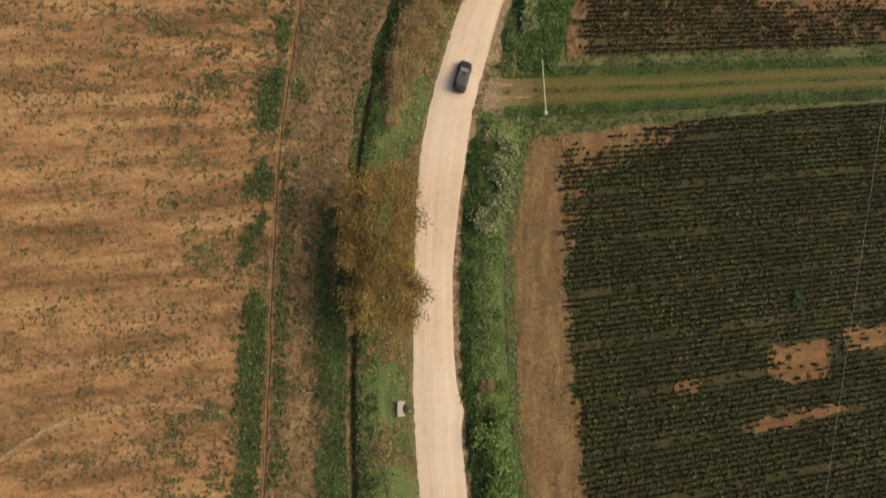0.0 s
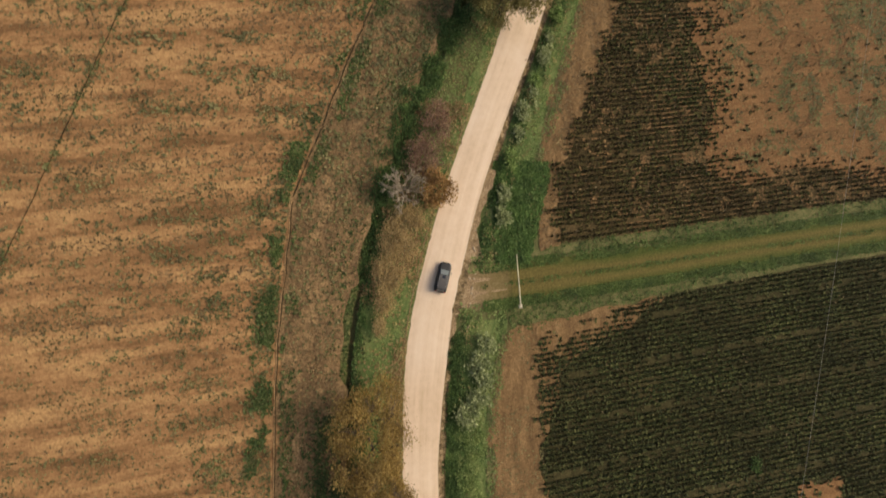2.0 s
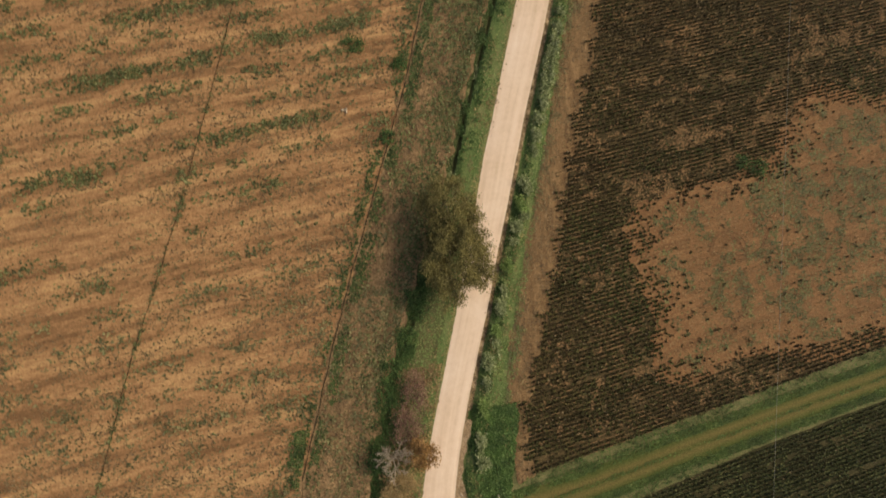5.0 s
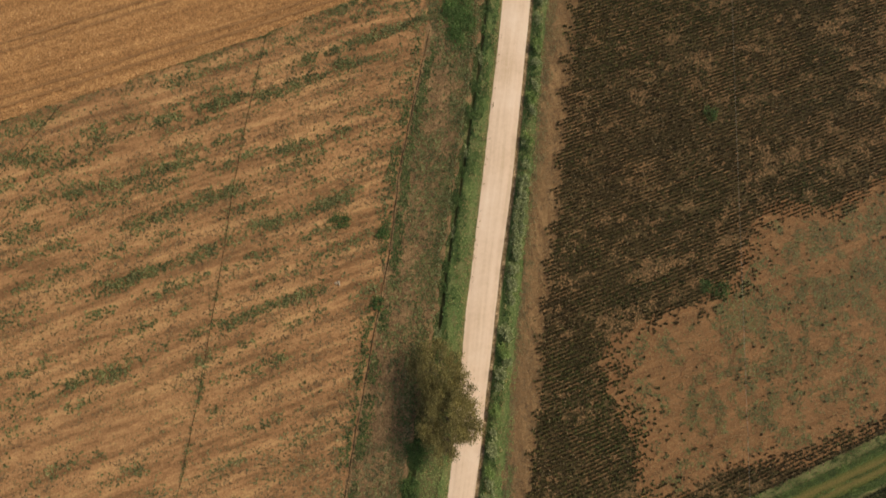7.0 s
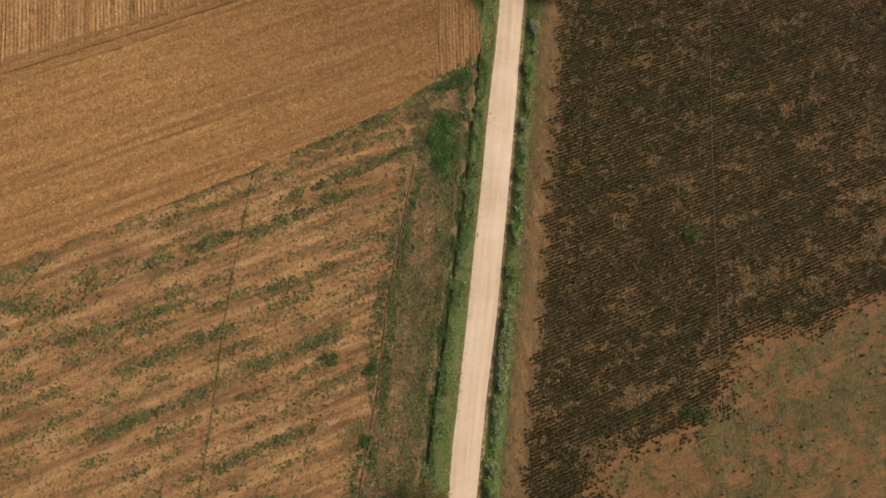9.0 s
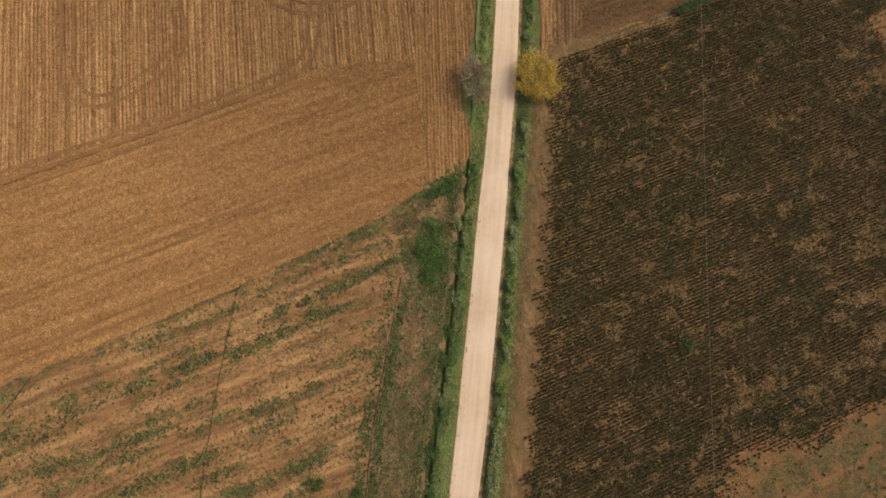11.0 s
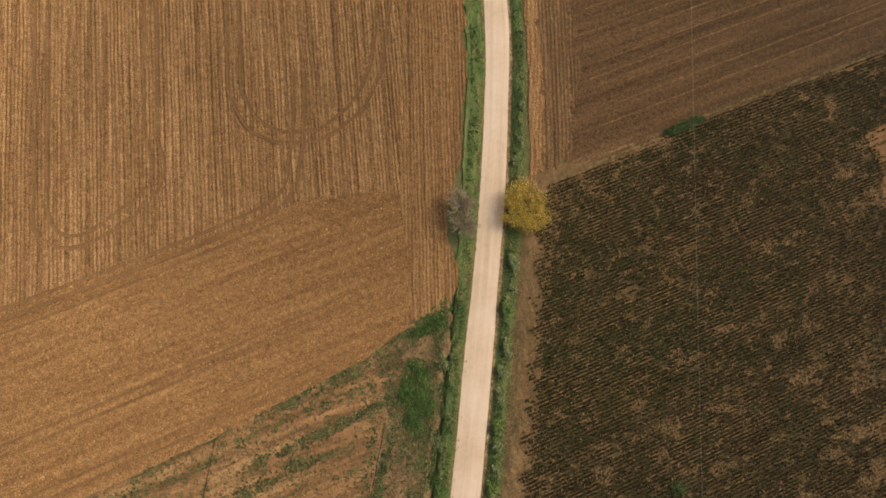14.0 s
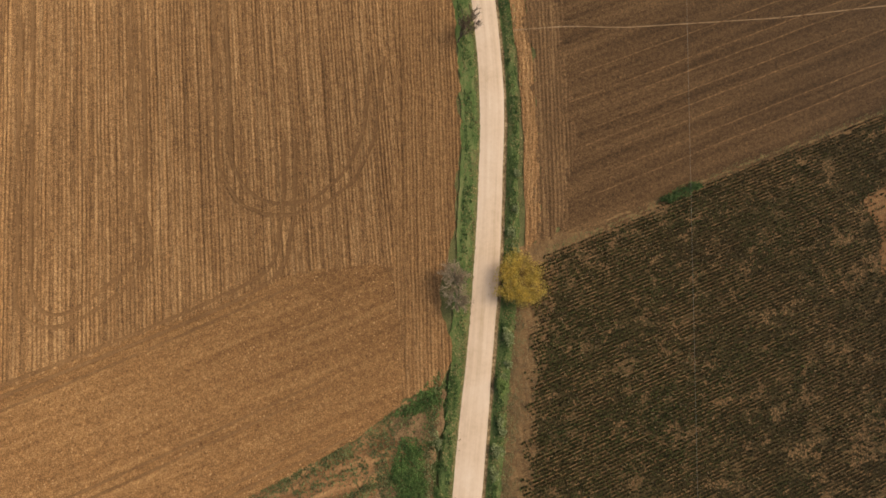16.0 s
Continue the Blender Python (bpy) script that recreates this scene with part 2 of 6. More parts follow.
M_WEED_SOFT = leafy("dull_olive_weeds", (0.115, 0.114, 0.050), (0.20, 0.184, 0.084), (0.31, 0.268, 0.13), patch=0.3)
M_WEED_BARE = leafy("grey_green_low_weeds", (0.066, 0.076, 0.026), (0.132, 0.142, 0.050), (0.235, 0.225, 0.095), patch=0.3)
M_STRAW = leafy("dry_straw", (0.16, 0.095, 0.045), (0.29, 0.185, 0.088), (0.45, 0.32, 0.165), 0.8, 0.1, patch=0.4)
M_PALELEAF = leafy("bleached_dead_leaves", (0.16, 0.115, 0.060), (0.27, 0.20, 0.11), (0.42, 0.33, 0.20), 0.8, 0.1, patch=0.4)
# near-black tones of both crops hold dark foliage and the shade inside each plant
M_CROP = leafy("crop_leaves_and_heart_shade", (0.010, 0.013, 0.004), (0.028, 0.033, 0.011), (0.085, 0.092, 0.040), patch=0.12, hues=((1.3, 1.02, 0.9), (0.75, 1.1, 0.75)))
M_CROP_N = leafy("withering_leaves_and_heart_shade", (0.013, 0.012, 0.004), (0.033, 0.030, 0.011), (0.085, 0.077, 0.031), patch=0.06, hues=((1.55, 1.12, 0.95), (0.7, 0.95, 0.62)))
M_SHRUB = leafy("pale_green_shrub_leaves", (0.14, 0.18, 0.07), (0.27, 0.31, 0.14), (0.45, 0.48, 0.27), patch=0.5)
M_DKSHRUB = leafy("dark_bramble_leaves", (0.036, 0.074, 0.02), (0.072, 0.13, 0.036), (0.14, 0.21, 0.065), patch=0.5)
M_BRAMBLE = leafy("bright_bramble_leaves", (0.052, 0.105, 0.026), (0.10, 0.175, 0.048), (0.175, 0.26, 0.085), patch=0.5)
M_LEAF_BROWN = leafy("autumn_brown_leaves", (0.22, 0.145, 0.048), (0.36, 0.25, 0.085), (0.49, 0.355, 0.135), through=0.42, patch=0.3)
M_LEAF_ORANGE = leafy("orange_brown_leaves", (0.24, 0.135, 0.052), (0.38, 0.225, 0.088), (0.50, 0.32, 0.14), through=0.4, patch=0.5)
M_LEAF_OLIVE = leafy("olive_autumn_leaves", (0.105, 0.097, 0.034), (0.21, 0.185, 0.066), (0.35, 0.30, 0.12), through=0.35, patch=0.35)
M_LEAF_YELLOW = leafy("yellow_autumn_leaves", (0.36, 0.26, 0.05), (0.66, 0.49, 0.11), (0.84, 0.68, 0.22), through=0.5, patch=0.5)
M_LEAF_RED = leafy("russet_twigs_and_leaves", (0.15, 0.085, 0.058), (0.26, 0.155, 0.108), (0.37, 0.235, 0.165), patch=0.5)
M_BARK = earth("grey_bark", (0.07, 0.05, 0.035), (0.14, 0.105, 0.075), (0.24, 0.19, 0.14), big=1.0, fine=6)
M_PALEBARK = earth("pale_bare_twigs", (0.30, 0.24, 0.17), (0.44, 0.36, 0.26), (0.58, 0.49, 0.37), big=1.0, fine=6)
M_DARKTWIG = earth("dark_brown_twigs", (0.10, 0.068, 0.046), (0.17, 0.12, 0.083), (0.25, 0.185, 0.13), big=1.0, fine=6)
M_TWIG = earth("grey_brown_twigs", (0.28, 0.205, 0.135), (0.42, 0.32, 0.215), (0.54, 0.43, 0.30), big=1.0, fine=6)
M_STONE = earth("pale_stone", (0.30, 0.225, 0.145), (0.43, 0.335, 0.225), (0.57, 0.46, 0.33), big=0.8, fine=5)
M_CONCRETE = earth("weathered_concrete", (0.42, 0.36, 0.27), (0.56, 0.49, 0.37), (0.66, 0.59, 0.47), big=0.6, fine=5, grain=0.01)
M_WHITE = paint("worn_white_paint", (0.64, 0.57, 0.38), 0.5)
M_WIRE = paint("grey_aluminium_wire", (0.34, 0.32, 0.28), 0.5, 0.3)
M_BODY = paint("dark_grey_car_paint", (0.013, 0.0125, 0.012), 0.38, 0.0, 0.3)
# base grey raised so the roof shows a painted sky reflection
M_ROOF = paint("roof_paint_with_sky_sheen", (0.085, 0.075, 0.070), 0.35, 0.0, 0.4)
M_GLASS = paint("tinted_car_glass", (0.012, 0.015, 0.02), 0.12, 0.0, 1.0)
# pale base colour puts the sky's reflection into front and rear glass
M_SCREEN = paint("glass_with_painted_sky", (0.22, 0.24, 0.225), 0.2, 0.3, 1.0)
M_TYRE = paint("tyre_rubber", (0.02, 0.02, 0.02), 0.85)
M_RIM = paint("alloy_rim", (0.4, 0.4, 0.4), 0.35, 0.9)
M_CHROME = paint("satin_roof_rail", (0.3, 0.3, 0.3), 0.35, 0.9)
M_LAMP = paint("headlight_glass", (0.35, 0.36, 0.38), 0.15, 0.0, 1.0)
M_RED = paint("tail_light_glass", (0.25, 0.02, 0.015), 0.2, 0.0, 1.0)
M_BLACK = paint("black_plastic_and_opening_dark", (0.015, 0.015, 0.015), 0.6)

# ---- the plan: road line and field edges ----
ROAD = [(-400, 60), (-120, 24), (-60, 17.2), (-40, 15.4), (-17, 13.4), (-5.4, 12.5), (1.3, 12.2), (8.3, 12.2), (17.5, 12.6), (22.8, 13.1), (30, 14.1), (38.5, 16.4), (47.3, 18.9), (55.4, 21.8), (64, 24.9), (74, 28.8), (87, 34.2), (95, 37.3), (104.4, 41.2), (114, 44.8), (126, 49.4), (141.6, 55.3), (157.6, 61.4), (169.5, 65.8), (181.8, 70.3), (194.4, 74.8), (207.8, 79.3), (221.5, 83.6), (235.7, 87.9), (252, 91.6), (267, 94.1), (300, 98), (400, 106), (800, 130)]
_ry = np.arange(-400, 801, 2.0)
_rx = np.interp(_ry, [p[0] for p in ROAD], [p[1] for p in ROAD])
for _ in range(4):
    _rx[1:-1] = (_rx[:-2] + 2 * _rx[1:-1] + _rx[2:]) / 4


def road_x(y):
    return np.interp(y, _ry, _rx)


def vnoise(x, y, size, seed=0):
    """Smooth value noise, 0 to 1, on a lattice of that size in metres."""
    x, y = np.asarray(x, float) / size + 1000, np.asarray(y, float) / size + 1000
    i, j = np.floor(x).astype(np.int64), np.floor(y).astype(np.int64)
    u, v = x - i, y - j
    u, v = u * u * (3 - 2 * u), v * v * (3 - 2 * v)

    def h(a, b):
        n = (a * 374761393 + b * 668265263 + seed * 974634521) & 0xFFFFFFFF
        n = ((n ^ (n >> 13)) * 1274126177) & 0xFFFFFFFF
        return ((n ^ (n >> 16)) & 0xFFFF) / 65535.0
    return (h(i, j) * (1 - u) + h(i + 1, j) * u) * (1 - v) + (h(i, j + 1) * (1 - u) + h(i + 1, j + 1) * u) * v


def fbm(x, y, size, seed=0):
    return 0.55 * vnoise(x, y, size, seed) + 0.3 * vnoise(x, y, size / 2.3, seed + 1) + 0.15 * vnoise(x, y, size / 5.1, seed + 2)


def inside(poly, x, y):
    r = np.zeros(np.shape(x), bool)
    n = len(poly)
    for k in range(n):
        (x0, y0), (x1, y1) = poly[k], poly[(k + 1) % n]
        if y0 == y1:
            continue
        r ^= ((y0 > y) != (y1 > y)) & (x < (x1 - x0) * (y - y0) / (y1 - y0) + x0)
    return r


def ditch(d, y):
    """Depth of the land beside the road at offset d."""
    z = np.zeros(np.shape(d))
    left = np.clip((186 - y) / 8, 0, 1)
    z -= 0.95 * left * np.exp(-((d + LEFT_DITCH(y)) / 0.42) ** 2)
    z -= 0.25 * left * np.exp(-((d + LEFT_DITCH(y)) / 2.2) ** 2)
    right = np.where(np.abs(y - 34) < 4.5, 0.0, 1.0)
    z -= 0.6 * right * np.exp(-((d - 4.1) / 0.8) ** 2)
    return z


def LEFT_DITCH(y):
    return np.interp(y, [-60, -15, 0, 26, 41, 61, 70, 97, 107, 124, 144, 158, 172, 186], [10.5, 10.2, 9.6, 10.6, 11.2, 11.6, 10.3, 9.2, 9.3, 8.5, 7.8, 7.5, 7.6, 7.4])


def land(x, y):
    """Height of the open ground."""
    return ditch(x - road_x(y), y) + 0.10 * (fbm(x, y, 3.0, 7) - 0.5)


def mesh_of(name, verts, faces, material, uv=None, smooth=True):
    me = bpy.data.meshes.new(name)
    verts = np.asarray(verts, np.float32)
    faces = np.asarray(faces, np.int32)
    k = faces.shape[1]
    me.vertices.add(len(verts))
    me.vertices.foreach_set("co", verts.ravel())
    me.loops.add(faces.size)
    me.loops.foreach_set("vertex_index", faces.ravel())
    me.polygons.add(len(faces))
    me.polygons.foreach_set("loop_start", np.arange(0, faces.size, k, dtype=np.int32))
    me.polygons.foreach_set("loop_total", np.full(len(faces), k, np.int32))
    if smooth:
        me.polygons.foreach_set("use_smooth", np.ones(len(faces), bool))
    me.update(calc_edges=True)
    if uv is not None:
        lay = me.uv_layers.new(name="UVMap")
        lay.data.foreach_set("uv", np.asarray(uv, np.float32)[faces.ravel()].ravel())
    me.materials.append(material)
    return me


def grid_faces(n, m, keep=None):
    a = np.arange(n * m).reshape(n, m)
    q = np.stack([a[:-1, :-1], a[1:, :-1], a[1:, 1:], a[:-1, 1:]], -1)
    return q[keep] if keep is not None else q.reshape(-1, 4)


def compact(verts, faces, uv=None):
    used = np.unique(faces)
    back = np.zeros(len(verts), np.int64)
    back[used] = np.arange(len(used))
    return verts[used], back[faces], (uv[used] if uv is not None else None)


def round_rim(x, y, keep):
    """Draws the stepped rim of a cut grid towards a flowing line."""
    kept = np.pad(np.reshape(keep, (x.shape[0] - 1, x.shape[1] - 1)), 1).astype(int)
    count = kept[:-1, :-1] + kept[1:, :-1] + kept[:-1, 1:] + kept[1:, 1:]
    rim = np.pad((count > 0) & (count < 4), 1).astype(float)
    for _ in range(3):
        px, py = np.pad(x, 1) * rim, np.pad(y, 1) * rim
        near = [np.roll(a, s, ax) for a in (rim, px, py) for s, ax in ((1, 0), (-1, 0), (1, 1), (-1, 1))]
        n = 1 + sum(near[:4])[1:-1, 1:-1]
        on = rim[1:-1, 1:-1] > 0
        x, y = np.where(on, (x + sum(near[4:8])[1:-1, 1:-1]) / n, x), np.where(on, (y + sum(near[8:])[1:-1, 1:-1]) / n, y)
    return x, y


def sheet(name, poly, material, label, turn, du, dv, height, ragged=0.8, lift=0.03, category="field"):
    """A field: a fine sheet whose grid runs along the rows, cut to a ragged outline."""
    c, s = math.cos(radians(turn)), math.sin(radians(turn))
    P = np.array(poly, float)
    U, V = P[:, 0] * c + P[:, 1] * s, -P[:, 0] * s + P[:, 1] * c
    us, vs = np.arange(U.min() - 1, U.max() + 1, du), np.arange(V.min() - 1, V.max() + 1, dv)
    u, v = np.meshgrid(us, vs, indexing="ij")
    x, y = u * c - v * s, u * s + v * c
    uc, vc = u[:-1, :-1] + du / 2, v[:-1, :-1] + dv / 2
    xc, yc = uc * c - vc * s, uc * s + vc * c
    xc = xc + ragged * 2 * (fbm(xc, yc, 2.5, 31) - 0.5)
    yc = yc + ragged * 2 * (fbm(xc, yc, 2.5, 57) - 0.5)
    keep = inside(poly, xc, yc)
    z = lift + height(x, y, u, v)
    x, y = round_rim(x, y, keep)
    verts = np.stack([x, y, z], -1).reshape(-1, 3)
    vv, ff, _ = compact(verts, grid_faces(*u.shape, keep))
    return tagged(new(name, mesh_of(name, vv, ff, material)), label, category, kind="structure")


def strip(name, ys, d0, d1, across, material, label, height, category, lane=False):
    """A band along the road between the offsets d0 and d1."""
    t = np.linspace(0, 1, across)
    y = np.repeat(ys[:, None], across, 1)
    d = d0(ys)[:, None] * (1 - t) + d1(ys)[:, None] * t
    x = road_x(y) + d
    verts = np.stack([x, y, height(d, y)], -1).reshape(-1, 3)
    slope = 1 / np.sqrt(1 + np.gradient(road_x(ys), ys) ** 2)
    uv = np.stack([np.repeat(5.4 * t[None] - 2.7, len(ys), 0) if lane else d * slope[:, None], y], -1).reshape(-1, 2)
    return tagged(new(name, mesh_of(name, verts, grid_faces(*y.shape), material, uv)), label, category, kind="structure")


# ---- ground ----
ys = np.concatenate([np.arange(-2400, -120, 120), np.arange(-120, -40, 8), np.arange(-40, 300, 1.0), np.arange(300, 400, 10), np.arange(400, 3000, 130)])
ds = np.concatenate([np.arange(-2400, -100, 150), np.arange(-100, -16, 4), np.arange(-16, -3, 0.25), [-3, 0, 3], np.arange(3.3, 14, 0.4), np.arange(14, 140, 4), np.arange(140, 2600, 150)])
yy, dd = np.meshgrid(ys, ds, indexing="ij")
xx = road_x(yy) + dd
zz = np.where((np.abs(dd) < 30) & (yy > -100) & (yy < 320), land(xx, yy), 0.0) - 0.02
me = mesh_of("ground", np.stack([xx, yy, zz], -1).reshape(-1, 3), grid_faces(*yy.shape), M_VERGE)
tagged(new("ground", me), "grassy brown earth between the fields and along the road", "ground", kind="structure")

# ---- road ----
ys = np.arange(-110, 380, 0.5)
wob = lambda y, k: 0.10 * (fbm(y, 0 * y + k, 2.2, 3) - 0.5) + 0.30 * (vnoise(y, 0 * y + k, 9, 5) - 0.5)
half_w = lambda y: np.interp(y, [-20, -8, 0, 10, 25, 45, 60, 70, 85, 100, 125, 170, 185, 205, 235, 300], [2.75, 2.8, 2.6, 2.55, 2.9, 2.9, 2.45, 2.45, 3.3, 3.9, 3.8, 3.8, 3.4, 3.15, 2.95, 2.9])
half_e = lambda y: np.interp(y, [-20, -8, 0, 10, 23, 45, 60, 69, 85, 104, 121, 142, 156, 170, 205, 235, 300], [2.8, 2.9, 2.6, 2.5, 3.0, 2.9, 3.2, 3.4, 3.0, 2.75, 3.25, 3.2, 3.1, 2.95, 3.1, 3.2, 3.0])
edge_of = lambda d, y: np.where(d < 0, half_w(y), half_e(y))
strip("road", ys, lambda y: -half_w(y) + wob(y, 2), lambda y: half_e(y) + wob(y, 8) + 0.5 * np.exp(-((y + 7) / 1.5) ** 2), 15, M_ROAD, "pale beige compacted gravel country road",
      lambda d, y: 0.15 - 0.10 * np.abs(d / edge_of(d, y)) ** 2.2 + 0.012 * (vnoise(d, y, 0.5, 9) - 0.5), "road", True)

for side, tag, half in ((-1, "west", half_w), (1, "east", half_e)):
    strip("shoulder_" + tag, np.arange(-110, 380, 0.5), lambda y, k=side, h=half: k * (h(y) - 0.35), lambda y, k=side, h=half: k * (h(y) + 0.15 + (0.35 * vnoise(y, 0 * y + k, 2.5, 44) if k < 0 else 0.95 + 0.22 * vnoise(y, 0 * y + k, 2.5, 44))), 7, M_SHOULDER, "crumbling brown earth shoulder beside the gravel road",
          lambda d, y: 0.035 + 0.03 * vnoise(d, y, 0.5, 19) + ditch(d, y), "road shoulder")

# ---- fields ----
def along(poly_d, up=True):
    """Outline points given as (offset from the road, y)."""
    return [(float(road_x(y)) + d, y) for d, y in poly_d]


def furrows(step, high, wander=0.25, rough=0.05, groove=0.0):
    def f(x, y, u, v):
        p = v + wander * (fbm(u, v, 14, 12) - 0.5)
        wave = np.abs(((p / step) % 1.0) * 2 - 1)
        amp = (0.35 + 1.1 * vnoise(0 * u, np.floor(p / step) * 3.1, 1.0, 3)) * (0.6 + 0.8 * vnoise(u, np.floor(p / step) * 7.3, 6.0, 13))
        z = high * wave * amp + rough * (vnoise(x, y, 0.55, 4) - 0.5) + 0.03
        if groove:
            k = np.floor(p / 3.1)
            e = p - (k + 0.5 + 0.7 * (vnoise(0 * u, k * 5.7, 1.0, 33) - 0.5)) * 3.1
            deep = groove * np.clip(0.25 + 1.3 * vnoise(u * 0.15, k * 9.1, 3.0, 35), 0, 1.2)
            z = z + 0.24 - deep * np.exp(-(e / 0.22) ** 2) + 0.4 * deep * np.exp(-((e + 0.55) / 0.3) ** 2)
        return z
    return f


def plain(rough=0.08):
    return lambda x, y, u, v: rough * vnoise(x, y, 0.7, 4) + 0.5 * rough * vnoise(x, y, 2.5, 14)


STUBBLE = [(-110, -60), *along([(-14.5 + 2.7, -60), (-12.2, -15), (-11.6, 0), (-12.6, 26), (-13.2, 41), (-13.6, 61), (-12.3, 70), (-11, 97), (-10.8, 120), (-10, 144), (-10.4, 168)]), (52, 178), (40.7, 173.5), (26.8, 170.2), (7, 165.8), (-23.6, 160), (-46.4, 156.5), (-110, 148)]
PLOUGH_LOW = [(-110, 148), (-46.4, 156.5), (-23.6, 160), (7, 165.8), (26.8, 170.2), (40.7, 173.5), (51.5, 178), (58, 196), (59, 212), (32, 215), (26.7, 213), (-35, 203.5), (-110, 194)]
PLOUGH_ROADSIDE = [(51.5, 178), (61, 179.8), (64.5, 184), (64.9, 190), (65.2, 199), (69.3, 206), (72.6, 214), (79.2, 233), (83.0, 250), (86.6, 269), (92, 300), (98, 340), (78, 340), (66, 245), (56, 208), (55, 196)]
PLOUGH_UP = [(-95, 192), (-35, 200.5), (26.7, 209.5), (36, 211), (57, 208), (67.8, 245), (80.5, 318), (-95, 318)]
CROP_S = [*along([(16, -60), (17, -15), (16.8, 1), (16.4, 15), (15.5, 24)]), (30.5, 27.3), (38.5, 29.6), (51.8, 32.6), (82.3, 37.6), (190, 51), (190, -60)]
CROP_N = [(32.3, 40.2), (52.6, 43), (83.6, 47.2), (190, 61), (215, 219), (190.9, 216.5), (160.9, 212.5), (144.5, 210.8), (123, 207), (111, 204.6), (90, 201.6), *along([(11.8, 190), (11.8, 171), (12.2, 145), (13, 121), (12.2, 98.5), (13.4, 80), (13.6, 63), (13.2, 49)])]
PLOUGH_E_ROAD = [*along([(9.2, 203), (8.8, 216), (7.8, 235), (7.2, 250), (7.2, 300), (7.2, 340), (11.5, 340), (11.5, 300), (11, 250), (12.2, 225), (13, 207)])]
PLOUGH_E_SIDE = [*along([(12.2, 205), (12.2, 225), (11, 250), (11.5, 300), (11.5, 340), (21, 340), (21, 300), (20, 250), (21, 225), (20, 207)])]
PLOUGH_E = [*along([(18, 205.5), (19, 225), (18, 250), (19, 300), (19, 318)]), (230, 318), (224, 221), (190.9, 216), (160.9, 211.5), (144.5, 210), (123, 206.2), (111, 203.8)]
HEAD_W = [*along([(10, -60), (9.8, -15), (9.6, 15), (10.6, 24)]), (27, 28.6), (39, 30.2), (52, 33), (45, 28), (33, 22), *along([(17.6, 10), (18, -15), (17, -60)])]
HEAD_N = [(31, 39.4), (34, 40.5), (34, 50), *along([(15.2, 63), (15.5, 80), (14.5, 98.5), (15, 121), (15, 145), (15, 171), (17, 190), (19, 206), (8.2, 203), (7.4, 170), (7.4, 150), (7.6, 128), (7.8, 106), (8.4, 80), (9, 62), (11, 48)])]
sheet("stubble_field", STUBBLE, M_STUBBLE, "tan stubble field with straw and bands of weeds", 6, 1.0, 0.8, plain(0.10), 1.6)
ROUGH = [(-7.4, -60), (-6.7, -7.6), (-7.0, 12), (-6.8, 24.6), (-5.8, 37), (-4.8, 47), (1.5, 64.3), (8.8, 82.5), (22, 113), (28.5, 131), (43, 163), *along([(-8.8, 168), (-8.6, 158), (-8.9, 144), (-9.6, 124), (-10.4, 107), (-10.3, 97), (-11.6, 70), (-12.6, 61), (-12.2, 41), (-11.6, 26), (-10.6, 0), (-11.2, -15), (-11.6, -60)])]
sheet("rough_pasture", ROUGH, M_ROUGH, "rough mauve-brown dead pasture between a rut and the ditch", 75, 0.45, 0.45, plain(0.10), 1.6, 0.09, "ground")
APRON = [(16.3, 25.5), (17.6, 28), (18.2, 31), (22.5, 31.6), (27, 33.4), (27, 36.2), (22.8, 37.5), (21.6, 41), (22.4, 46), (24.4, 52), (23.4, 52), (19, 42), (16, 33), (14.6, 26)]
sheet("track_mouth", APRON, M_APRON, "trampled tan earth where the track meets the road", 70, 0.3, 0.3, plain(0.03), 1.1, 0.015, "ground")
sheet("ploughed_field_headland", PLOUGH_LOW, M_PLOUGH_LOW, "brown tilled clay soil with fine clods", 8, 0.6, 0.3, furrows(1.15, 0.09, 0.6, 0.32), 0.4, 0.2)
sheet("ploughed_field", PLOUGH_UP, M_PLOUGH, "brown ploughed clay soil in long straight furrows", 81, 0.85, 0.2, furrows(0.8, 0.17, 0.5, 0.26, 0.09), 0.9, 0.05)
sheet("ploughed_field_edge", PLOUGH_ROADSIDE, M_PLOUGH_EDGE, "brown ploughed clay soil in furrows along the road", 77, 0.7, 0.2, furrows(0.8, 0.16, 0.9, 0.26, 0.07), 1.2, 0.04)
sheet("crop_field", CROP_S, M_CROPSOIL_S, "reddish brown soil of a row crop field", 7.5, 2.6, 0.27, furrows(0.8, 0.06, 0.1, 0.03), 0.5, 0.0)
sheet("crop_field", CROP_N, M_CROPSOIL, "reddish brown soil of a row crop field with bare patches", 7.5, 2.6, 0.27, furrows(0.77, 0.06, 0.1, 0.03), 0.5, 0.0)
sheet("east_ploughed_field_edge", PLOUGH_E_ROAD, M_PLOUGH, "dark brown ploughed soil in furrows along the road", 72, 1.0, 0.2, furrows(1.0, 0.14, 1.2, 0.28), 0.5, 0.05)
sheet("east_ploughed_field_side", PLOUGH_E_SIDE, M_PLOUGH_SIDE, "brown ploughed soil in furrows along the road", 76, 0.8, 0.2, furrows(0.95, 0.18, 0.9, 0.2), 2.6, 0.06)
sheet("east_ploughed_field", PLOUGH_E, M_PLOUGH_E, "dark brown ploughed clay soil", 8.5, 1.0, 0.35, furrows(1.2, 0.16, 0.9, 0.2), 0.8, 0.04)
sheet("headland", HEAD_W, M_HEAD, "dry tan headland strip beside the crop", 90, 0.35, 0.35, plain(0.06), 1.5, 0.05, "ground")
sheet("headland", HEAD_N, M_HEAD, "dry tan headland strip beside the crop", 80, 0.35, 0.35, plain(0.06), 0.9, 0.05, "ground")

